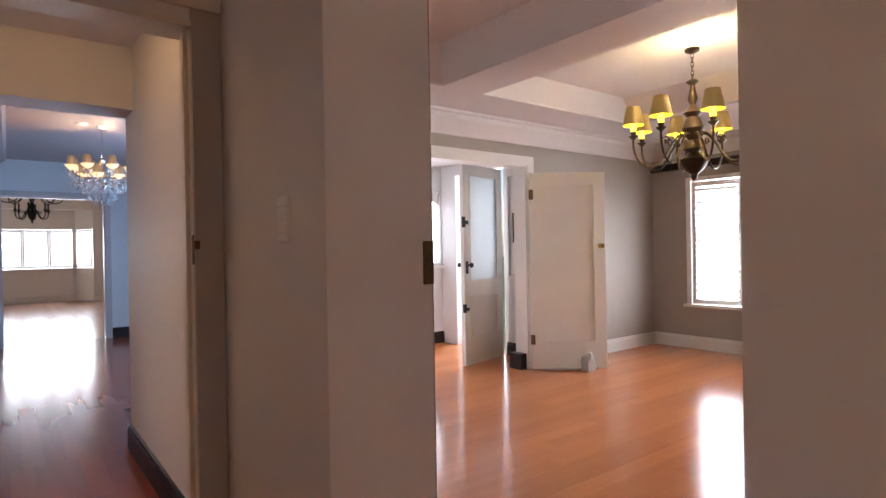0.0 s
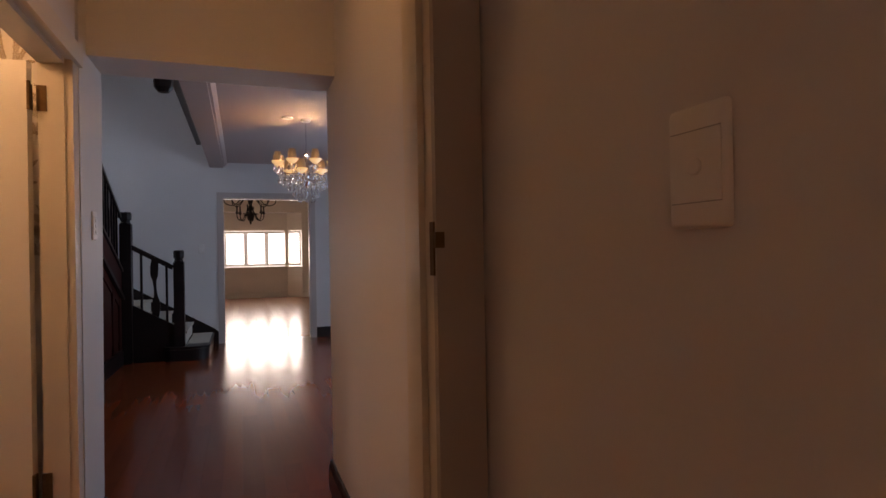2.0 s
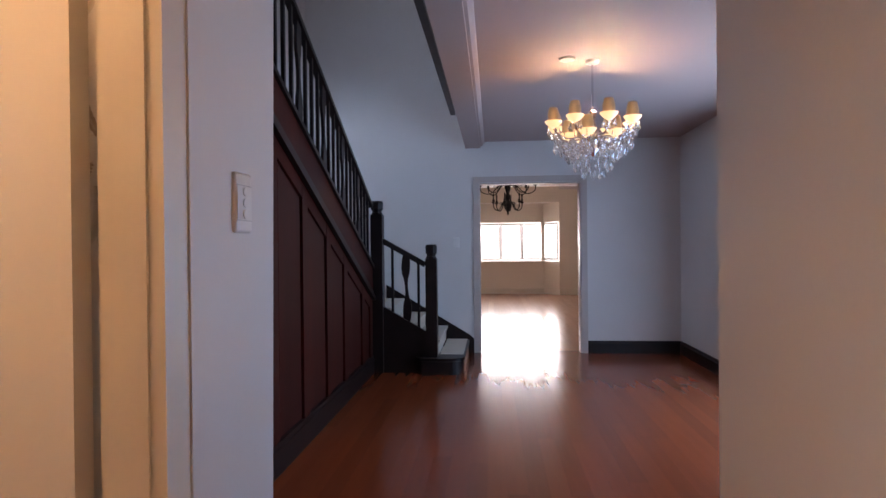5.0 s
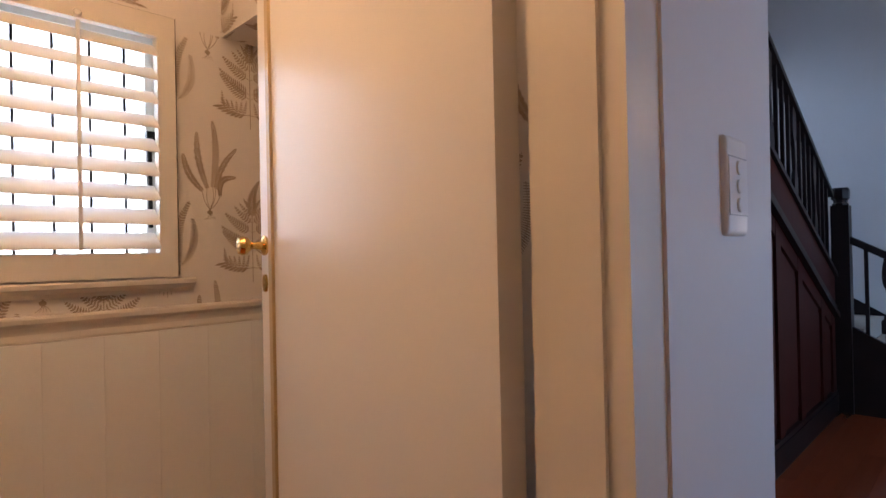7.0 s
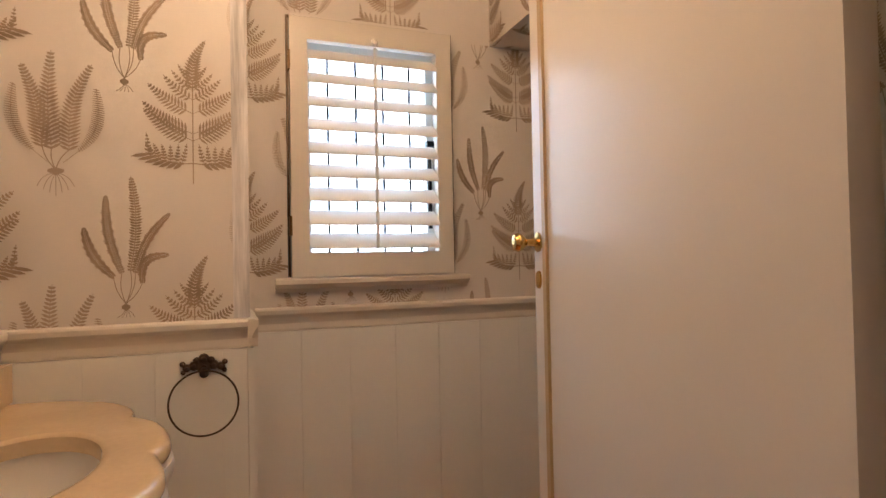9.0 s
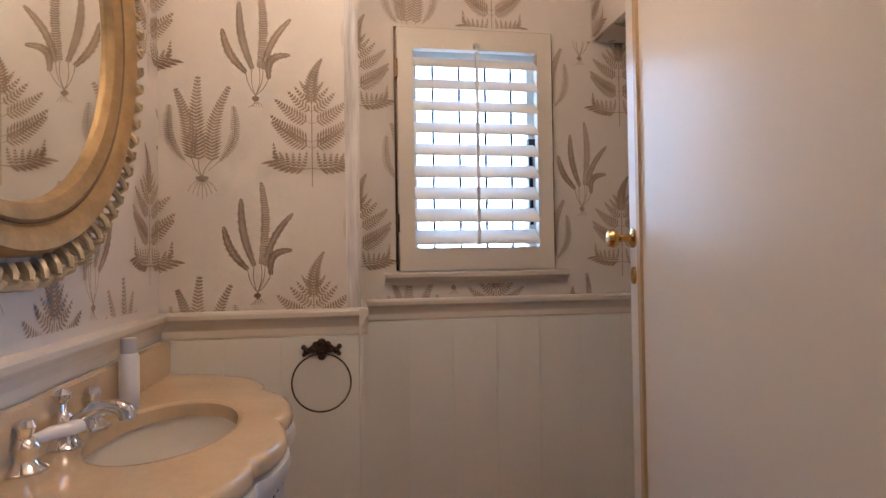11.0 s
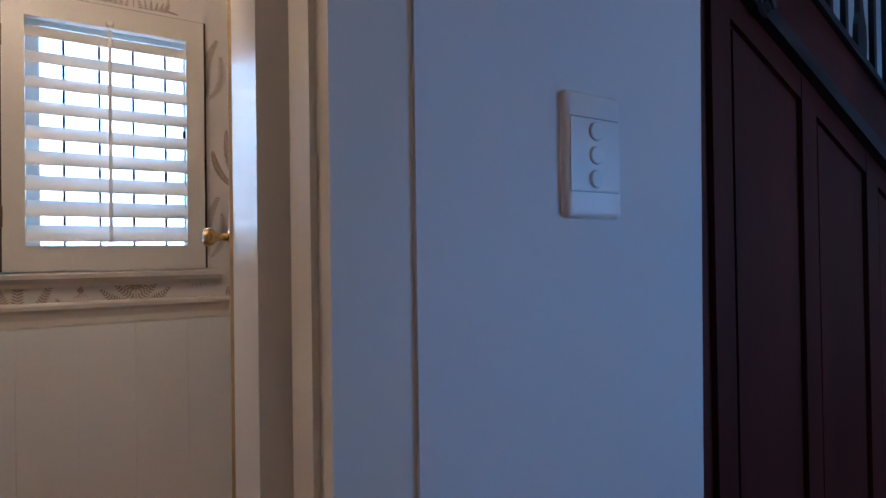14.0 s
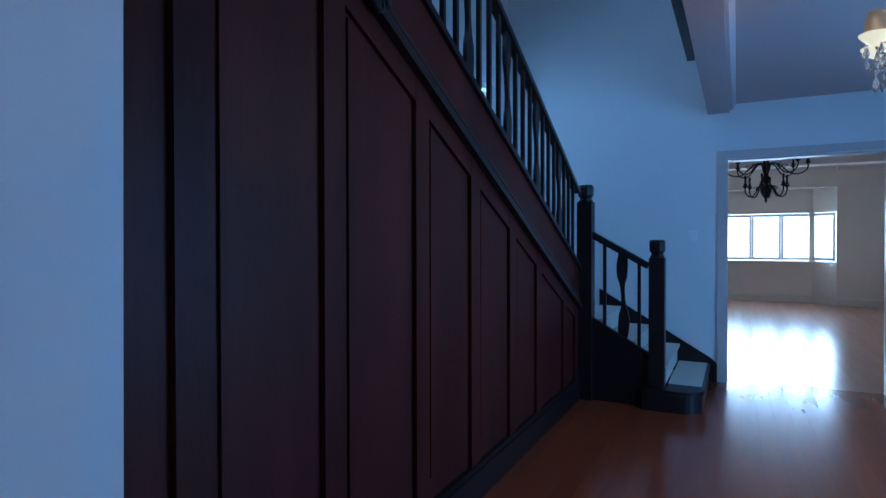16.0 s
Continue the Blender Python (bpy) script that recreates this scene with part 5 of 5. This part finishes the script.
                part("shade_lining", b, SHADE_LINING, arm, "bright yellow lining", True)
    return ob
candle_chandelier("chandelier", (4.65, 1.57), 2.70, 0.43, 8, 2.06, BRONZE, SHADE_OLIVE, GLOW_YELLOW, "dark brass eight-arm chandelier with olive shades, lit", z_bottom=1.72, thick=1.35)
candle_chandelier("chandelier", (0.95, 11.7), 2.92, 0.46, 8, 2.30, IRON, SHADE, IRON, "black iron two-tier chandelier, unlit, no shades", lower=(0.25, 2.02, 6, 0.3), shades=False, z_bottom=1.80, dip=0.6, thick=0.9)

crystal = thing("crystal_chandelier", "crystal chandelier with cream shades, lit, in the hall", "chandelier", (1.38, 6.12, 2.56))
crystal.scale = (0.84, 0.84, 0.95)
b = bmesh.new()
lathe(b, [(0, 0), (0.06, 0), (0.055, -0.018), (0.02, -0.03), (0, -0.031)], 18)
part("ceiling_rose", b, WHITE, crystal, "", True)
b = bmesh.new()
sweep(b, [(0, 0, -0.03), (0, 0, -0.36)], 0.009, 8)
lathe(b, [(0, -0.33), (0.02, -0.34), (0.035, -0.37), (0.02, -0.42), (0.03, -0.50), (0.045, -0.55), (0.03, -0.60), (0.05, -0.64), (0.02, -0.68), (0, -0.70)], 14)
part("stem", b, CHROME, crystal, "", True)
rng = random.Random(11)
drop_me = bmesh.new()
lathe(drop_me, [(0, 0.0), (0.003, -0.006), (0.010, -0.026), (0.012, -0.034), (0.007, -0.045), (0, -0.052)], 6)
drop_first = part("crystal_drop", drop_me, CRYSTAL, crystal, "cut crystal drop")
drop_first.location = (0, 0, -0.80)
bead_me = bmesh.new()
lathe(bead_me, [(0, 0.007), (0.007, 0), (0, -0.007)], 6)
bead_first = part("crystal_bead", bead_me, CRYSTAL, crystal)
bead_first.location = (0, 0, -0.70)
def hang(first, p):
    o = first.copy()
    scene.collection.objects.link(o)
    o.location = p
    o.rotation_euler = (0, 0, rng.uniform(0, 3))
    s = rng.uniform(0.85, 1.25)
    o.scale = (s, s, s)
for tier, (rad, za, count) in enumerate(((0.33, -0.475, 8), (0.20, -0.555, 5))):
    for i in range(count):
        a = 2 * math.pi * (i + 0.3 * tier) / count + 0.2
        m = pose(0, 0, 0, 0, 0, math.degrees(a))
        b = bmesh.new()
        pts = bezier((0.03, 0, -0.58), (rad * 0.4, 0, -0.50), (rad * 0.6, 0, za - 0.16), (rad, 0, za - 0.02), 10)
        sweep(b, [m @ p for p in pts], 0.0065, 8)
        arm = part("arm", b, CHROME, crystal, "", True)
        c = m @ Vector((rad, 0, za))
        b = bmesh.new()
        lathe(b, [(0, -0.012), (0.02, -0.012), (0.044, 0.004), (0.066, 0.026), (0.070, 0.034), (0.062, 0.028), (0.040, 0.010), (0, 0.006)], 18, at=c)
        part("dish", b, DISH, arm, "glowing cream glass dish", True)
        b = bmesh.new()
        lathe(b, [(0, 0.006), (0.011, 0.008), (0.011, 0.05), (0.016, 0.065), (0.013, 0.09), (0, 0.11)], 10, at=c)
        part("bulb", b, GLOW, arm, "lit candle bulb", True)
        b = bmesh.new()
        lathe(b, [(0.048, 0.036), (0.047, 0.085), (0.034, 0.130), (0.0325, 0.130), (0.0455, 0.085), (0.0465, 0.036), (0.048, 0.036)], 20, at=c)
        part("shade", b, SHEER, arm, "sheer brown shade", True)
        for k in range(5):
            t = k / 5 * 2 * math.pi
            hang(drop_first, c + Vector((0.046 * math.cos(t), 0.046 * math.sin(t), -0.01 - 0.012 * (k % 2))))
        for k in range(5):
            p = pts[3 + k]
            hang(bead_first, m @ p + Vector((0, 0, -0.02)))
            hang(drop_first, m @ p + Vector((0, 0, -0.03)))
for rad, z, count in ((0.20, -0.68, 16), (0.15, -0.74, 12), (0.09, -0.79, 8), (0.26, -0.64, 18), (0.31, -0.60, 20)):
    for i in range(count):
        a = 2 * math.pi * i / count
        for k in range(3):
            hang(bead_first, (rad * math.cos(a), rad * math.sin(a), z + 0.055 - 0.016 * k))
        hang(drop_first, (rad * math.cos(a), rad * math.sin(a), z))
smoke = thing("smoke_detector", "small round white ceiling fitting", "ceiling fitting", (1.2, 6.05, 2.56))
b = bmesh.new()
lathe(b, [(0, 0), (0.055, 0), (0.052, -0.012), (0.03, -0.016), (0, -0.016)], 20)
part("cover", b, WHITE, smoke, "", True)


# ---- living room ----
EX, NYW = 7.08, 3.44
setting("wall_living_north", union((1.53, HX + 0.14, NYW, 3.52, 0, 2.9), (HX + 0.14, 3.45, NYW, 3.59, 0, 2.9), (3.45, 4.80, NYW, 3.59, 2.08, 2.9), (4.80, EX + 0.17, NYW, 3.59, 0, 2.9)), TAUPE, "taupe wall with the entrance opening", "wall")
setting("wall_living_east", union((EX, EX + 0.17, -2.42, 0.10, 0, 2.9), (EX, EX + 0.17, 0.10, 2.95, 0, 0.52), (EX, EX + 0.17, 0.10, 2.95, 2.02, 2.9), (EX, EX + 0.17, 2.95, NYW, 0, 2.9)), TAUPE, "taupe wall round the shuttered window", "wall")
setting("wall_living_south", union((1.53, EX, -2.42, -2.32, 0, 2.9)), TAUPE, "plain taupe closing wall", "wall")
setting("wall_living_west", union((1.53, 1.535, 0.645, NYW, 0, 2.9), (1.53, 1.535, -2.32, -0.345, 0, 2.9), (1.53, 1.535, -0.345, 0.645, 2.12, 2.9)), TAUPE, "taupe paint on the passage wall", "wall")
CZ = 2.49
b = boxes((1.535, EX, 2.80, NYW, CZ, CZ + 0.02), (1.535, EX, -2.32, -1.4, CZ, CZ + 0.02), (5.72, EX, -1.4, 2.80, CZ, CZ + 0.02), (3.25, 3.66, -1.4, 2.80, CZ, CZ + 0.02), (1.535, 2.0, -1.4, 2.80, CZ, CZ + 0.02))
def coffer(b, x0, x1, y0, y1, z0, z1, slope):
    lo = [b.verts.new(v) for v in ((x0, y0, z0), (x1, y0, z0), (x1, y1, z0), (x0, y1, z0))]
    hi = [b.verts.new(v) for v in ((x0 + slope, y0 + 0.1, z1), (x1 - slope, y0 + 0.1, z1), (x1 - slope, y1 - 0.1, z1), (x0 + slope, y1 - 0.1, z1))]
    for i in range(4):
        j = (i + 1) % 4
        b.faces.new((lo[i], lo[j], hi[j], hi[i]))
    b.faces.new(hi)
coffer(b, 3.66, 5.72, -1.4, 2.80, CZ + 0.02, 2.70, 0.30)
coffer(b, 2.0, 3.25, -1.4, 2.80, CZ + 0.02, 2.76, 0.10)
box(b, 1.5, EX + 0.17, -2.42, 3.59, 2.9, 3.0)
ceil = finish("ceiling_living", b, CEILING)
tagged(ceil, "white coffered ceiling with a boxed beam", "ceiling", "", "structure")
CORNICE = [(0, 0), (0.02, 0), (0.024, 0.022), (0.04, 0.05), (0.075, 0.10), (0.105, 0.135), (0.11, 0.175), (0.135, 0.182), (0.135, 0.205), (0, 0.205)]
rail("trim", (1.54, NYW), (EX, NYW), (0, -1), CZ - 0.205, CEILING, CORNICE, "white moulded cornice", "cornice")
rail("trim", (EX, -2.32), (EX, NYW), (-1, 0), CZ - 0.205, CEILING, CORNICE, "white moulded cornice", "cornice")
skirting((4.90, NYW), (EX, NYW), (0, -1), 0.15, WHITE, "white skirting board")
skirting((EX, -2.3), (EX, NYW), (-1, 0), 0.15, WHITE, "white skirting board")
skirting((1.54, NYW), (3.36, NYW), (0, -1), 0.15, WHITE, "white skirting board")
entry = thing("door_frame_6", "white lining and casing of the entrance opening", "door frame", (4.1, NYW, 0), kind="structure")
for row in ((4.78, 4.80, NYW - 0.012, 3.60, 0, 2.08), (3.45, 3.47, NYW - 0.012, 3.60, 0, 2.08), (3.36, 4.90, NYW - 0.02, NYW, 2.08, 2.17), (4.802, 4.90, NYW - 0.02, NYW, 0, 2.08), (3.36, 3.448, NYW - 0.02, NYW, 0, 2.08), (3.47, 4.78, NYW - 0.012, 3.60, 2.06, 2.08)):
    b = boxes(row)
    bmesh.ops.translate(b, verts=b.verts, vec=(-4.1, -NYW, 0))
    part("casing", b, WHITE, entry)
b = boxes((4.70, 4.779, 3.45, 3.61, 0.001, 0.16))
bevel(b, 0.005, 2)
bmesh.ops.translate(b, verts=b.verts, vec=(-4.1, -NYW, 0))
part("plinth_block", b, BLACKWOOD, entry, "dark stained plinth block")

def panel_door(name, at, rz, w, h, panels, mat, label, knob_z, knob_mat, glass=None):
    """A leaf along its own x from the hinge, seen from -y; panels are (z0, z1)."""
    ob = thing(name, label, "door", (*at, 0.006))
    ob.rotation_euler = (0, 0, radians(rz))
    st = 0.105
    zs = [0] + [v for p in panels for v in p] + [h]
    for row, nm in [((0, st, 0, h), "stile"), ((w - st, w, 0, h), "stile")] + [((st, w - st, zs[2 * i], zs[2 * i + 1]), "rail") for i in range(len(zs) // 2)]:
        box_part(nm, (row[0], row[1], -0.022, 0.022, row[2], row[3]), mat, ob, "", 0.003)
    for i, (z0, z1) in enumerate(panels):
        b = boxes((st + 0.002, w - st - 0.002, -0.012, 0.012, z0 + 0.002, z1 - 0.002))
        part("panel", b, glass if glass and i == len(panels) - 1 else mat, ob)
        for side in (-1, 1):
            for q0, q1, v0, v1 in ((st, st + 0.016, z0, z1), (w - st - 0.016, w - st, z0, z1), (st + 0.016, w - st - 0.016, z0, z0 + 0.016), (st + 0.016, w - st - 0.016, z1 - 0.016, z1)):
                box_part("moulding", (q0, q1, 0.012 * side, 0.026 * side, v0, v1), mat, ob, "", 0.005)
    b = bmesh.new()
    for s in (1, -1):
        lathe(b, [(0, 0), (0.025, 0), (0.025, 0.006), (0.010, 0.012), (0.010, 0.035), (0.024, 0.045), (0.027, 0.058), (0.02, 0.07), (0, 0.073)], 14, m=Matrix.Translation((w - 0.055, -0.022 * s, knob_z)) @ pose(0, 0, 0, 90 * s))
    part("knob", b, knob_mat, ob, "", True)
    for z in (0.3, h - 0.22):
        part("hinge", boxes((-0.012, 0.032, -0.026, -0.0225, z - 0.05, z + 0.05)), HINGE, ob, "aged brass hinge")
    return ob
panel_door("door_2", (4.81, 3.40), -36, 0.765, 1.99, [(0.26, 1.88)], WHITE, "white one-panel door standing open in the living room", 1.24, BRASS)
stop = thing("door_stop_ornament", "small stone house ornament holding the door open", "door stop", (5.17, 2.98, 0))
b = boxes((-0.055, 0.055, -0.045, 0.045, 0, 0.09))
prism(b, [(-0.065, 0.09), (0.065, 0.09), (0.035, 0.135), (0, 0.15), (-0.035, 0.135)], 0.10, Matrix.Translation((0, 0.05, 0)) @ pose(0, 0, 0, 90))
bevel(b, 0.008, 2)
stone = material("pale_stone", (0.45, 0.40, 0.35), 0.8, vary=0.3, scale=30, bump=0.4)
part("body", b, stone, stop)
b = boxes((0.02, 0.045, -0.02, 0.02, 0.12, 0.175))
part("chimney", b, stone, stop)
snake = thing("draught_excluder", "white fabric draught excluder under the open door", "draught excluder", (4.98, 3.20, 0))
b = bmesh.new()
sweep(b, [(-0.16, 0.1, 0.022), (-0.05, 0.02, 0.022), (0.05, -0.07, 0.022), (0.15, -0.15, 0.022)], [0.012, 0.02, 0.02, 0.014], 10)
part("cover", b, WHITE, snake, "", True)

# shutters of the living room bay
window_4 = thing("window_4", "wide living room window with white sill", "window", (EX, 1.52, 0.52), kind="structure")
b = boxes((EX - 0.07, EX + 0.1, 0.04, 3.01, 0.50, 0.53))
bevel(b, 0.006, 2)
bmesh.ops.translate(b, verts=b.verts, vec=(-EX, -1.52, -0.52))
part("sill", b, WHITE, window_4)
b = boxes((EX - 0.012, EX + 0.02, 2.93, 2.99, 0.53, 2.04), (EX - 0.012, EX + 0.02, 0.06, 0.12, 0.53, 2.04), (EX - 0.012, EX + 0.02, 0.12, 2.93, 1.99, 2.04))
bmesh.ops.translate(b, verts=b.verts, vec=(-EX, -1.52, -0.52))
part("window_frame", b, WHITE, window_4)
p = part("pane", boxes((0.13, 0.134, -1.42, 1.43, 0.0, 1.5)), PANE, window_4)
p.visible_shadow = False
y = 2.92
for k in range(5):
    shutter_panel("window_shutter", (EX + (0.01 if k else 0.0), y), -90 + (7 if k == 0 else (-7 if k == 1 else 0)), 0.555, 0.535, 1.985, 6 if k else 32, "white louvred shutter in the living room window", 18, "shutters of the living room")
    y -= 0.565
pole = thing("curtain_pelmet", "dark wooden curtain rail above the window", "curtain rail", (EX, 1.5, 2.17))
b = boxes((-0.10, -0.03, -1.7, 1.9, -0.03, 0.05))
bevel(b, 0.008, 2)
part("rail", b, BLACKWOOD, pole)
for y in (-1.6, 0.0, 1.75):
    part("bracket", boxes((-0.03, 0.0, y - 0.02, y + 0.02, -0.02, 0.03)), IRON, pole)

# ---- entrance vestibule ----
VX, VY = 5.18, 5.36
setting("wall_vestibule", union((VX, VX + 0.12, 3.59, 3.74, 0, 2.5), (VX, VX + 0.12, 3.74, 4.10, 0, 0.92), (VX, VX + 0.12, 3.74, 4.10, 2.06, 2.5), (VX, VX + 0.12, 4.10, 4.172, 0, 2.5), (VX, VX + 0.12, 4.172, 5.06, 2.18, 2.5), (VX, VX + 0.12, 5.06, VY + 0.1, 0, 2.5), (3.3, 4.5, VY, VY + 0.1, 0, 2.5), (4.5, VX - 0.02, VY, VY + 0.1, 0, 1.02), (4.5, VX - 0.02, VY, VY + 0.1, 2.0, 2.5), (VX - 0.02, VX, VY, VY + 0.1, 0, 2.5), (3.2, 3.3, 3.59, VY + 0.1, 0, 2.5)), PLASTER, "white vestibule walls with windows and front doorway", "wall")
setting("ceiling_vestibule", union((3.3, VX, 3.59, VY, 2.32, 2.42)), CEILING, "white vestibule ceiling", "ceiling")
skirting((VX, 3.60), (VX, 4.13), (-1, 0), 0.15)
skirting((4.3, VY), (VX, VY), (0, -1), 0.15)
for name, m, w, z0, z1 in (("window_5", pose(VX + 0.06, 3.74, 0.92, 0, 0, 90), 0.36, 0, 1.14), ("window_6", pose(4.5, VY + 0.05, 1.02), 0.72, 0, 0.98)):
    ob = thing(name, "white framed vestibule window", "window", kind="structure")
    ob.matrix_basis = m
    part("window_frame", boxes((0, 0.04, -0.03, 0.03, 0, z1), (w - 0.04, w, -0.03, 0.03, 0, z1), (0.04, w - 0.04, -0.03, 0.03, 0, 0.04), (0.04, w - 0.04, -0.03, 0.03, z1 - 0.04, z1)), WHITE, ob)
    if name == "window_6":
        b = bmesh.new()
        prism(b, [(0.04, z1 - 0.04), (0.04, z1 - 0.20)] + [(0.04 + (w - 0.08) * t, z1 - 0.20 + 0.14 * math.sin(math.pi * t)) for t in [i / 12 for i in range(1, 12)]] + [(w - 0.04, z1 - 0.20), (w - 0.04, z1 - 0.04)], 0.03, Matrix.Translation((0, 0.015, 0)) @ pose(0, 0, 0, 90))
        part("arched_head", b, WHITE, ob)
    else:
        part("sash_stile", boxes((w - 0.115, w - 0.04, -0.02, 0.04, 0.04, z1 - 0.04)), WHITE, ob)
        part("sash_handle", boxes((w - 0.085, w - 0.07, 0.04, 0.058, 0.38, 0.72)), IRON, ob, "black casement handle")
    q = part("pane", boxes((0.04, w - 0.04, -0.003, 0.003, 0.04, z1 - 0.04)), PANE, ob)
    q.visible_shadow = False
    part("sill", boxes((-0.03, w + 0.03, -0.10, -0.03, -0.03, 0.0) if name == "window_6" else (-0.03, w + 0.03, 0.03, 0.10, -0.03, 0.0)), WHITE, ob)
front = panel_door("door_3", (VX - 0.06, 4.165), 195, 0.765, 2.13, [(0.27, 0.72), (0.88, 2.03)], WHITE, "cream front door with frosted glass standing open", 1.06, IRON, FROST)
part("lock_plate", boxes((0.705, 0.735, 0.022, 0.034, 0.97, 1.10)), IRON, front, "black lock plate")
part("door_chain", boxes((0.71, 0.765, 0.022, 0.045, 1.49, 1.53), (0.756, 0.769, 0.0, 0.040, 1.46, 1.57)), IRON, front, "black safety catch")
part("bolt", boxes((0.71, 0.765, 0.022, 0.045, 0.58, 0.61), (0.756, 0.769, 0.0, 0.040, 0.56, 0.65)), IRON, front, "black bolt")

# ---- bright overcast distance outside the windows ----
HAZE = material("bright_haze", (0.8, 0.85, 0.9), 0.9, vary=0.03, bump=0, emit=(0.86, 0.93, 1.0), power=2.2)
setting("backdrop", boxes((-6, 8, 26, 26.2, -0.25, 9)), HAZE, "bright hazy garden distance beyond the far room", "backdrop")
setting("backdrop", boxes((13, 13.2, -8, 10, -0.25, 9)), HAZE, "bright hazy garden distance beyond the living room", "backdrop")
setting("backdrop", boxes((-6.2, -6, -2, 14, -0.25, 11)), HAZE, "bright hazy distance beyond the stairs", "backdrop")

# ---- floors ----
def plank_floor(name, regions, w, length, label, separate, along_y=True, seed=1, mat=PLANK_X):
    """Boards with open joints over rectangles, on a dark bed."""
    rng = random.Random(seed)
    bm = bmesh.new()
    for x0, x1, y0, y1 in regions:
        box(bm, x0, x1, y0, y1, -0.2, -0.012)
    bed = setting(name, bm, JOINT, label, "floor")
    joined = bmesh.new()
    cache = {}
    for x0, x1, y0, y1 in regions:
        a0, a1, b0, b1 = (x0, x1, y0, y1) if along_y else (y0, y1, x0, x1)
        u = a0
        while u < a1 - 0.004:
            ue = min(a1, u + w)
            v = b0 - rng.uniform(0, length * 0.7)
            while v < b1:
                ve = min(b1, v + length * rng.choice((0.7, 0.85, 1.0)))
                va = max(b0, v)
                if ve - va > 0.03:
                    if separate:
                        key = (round(ue - u, 4), round(ve - va, 3))
                        if key not in cache:
                            b = bmesh.new()
                            gx, gy = key
                            box(b, 0.0002, gx - 0.0002, 0.0002, gy - 0.0002, -0.013, 0)
                            me = bpy.data.meshes.new("plank")
                            b.to_mesh(me)
                            b.free()
                            me.materials.append(mat)
                            cache[key] = me
                        o = new("plank", cache[key])
                        o.parent = bed
                        o.location = (u, va, rng.uniform(-0.0002, 0.0)) if along_y else (va, ue, rng.uniform(-0.0002, 0.0))
                        if not along_y:
                            o.rotation_euler = (0, 0, radians(-90))
                            o.location = (va, u + (ue - u), 0)
                    else:
                        row = (u + 0.0005, ue - 0.0005, va + 0.0006, ve - 0.0006)
                        row = row if along_y else (row[2], row[3], row[0], row[1])
                        box(joined, *row, -0.013, rng.uniform(-0.0002, 0.0))
                v = ve
            u = ue
    if len(joined.faces):
        part("boards", joined, mat, bed)["kind"] = "stuff"
    else:
        joined.free()
    return bed
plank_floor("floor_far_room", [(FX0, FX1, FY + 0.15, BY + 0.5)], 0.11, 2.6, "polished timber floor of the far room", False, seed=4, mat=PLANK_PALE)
plank_floor("floor_living", [(1.53, EX, -2.32, NYW), (3.3, VX + 0.12, NYW, VY)], 0.11, 2.6, "polished orange timber floor of the living room", True, along_y=False, seed=7, mat=PLANK_ORANGE)
plank_floor("floor_lobby", [(-0.72, 1.53, -2.32, 1.6), (W, 0.15, S, 3.52)], 0.11, 2.4, "polished timber floor of the lobby", False, seed=9)
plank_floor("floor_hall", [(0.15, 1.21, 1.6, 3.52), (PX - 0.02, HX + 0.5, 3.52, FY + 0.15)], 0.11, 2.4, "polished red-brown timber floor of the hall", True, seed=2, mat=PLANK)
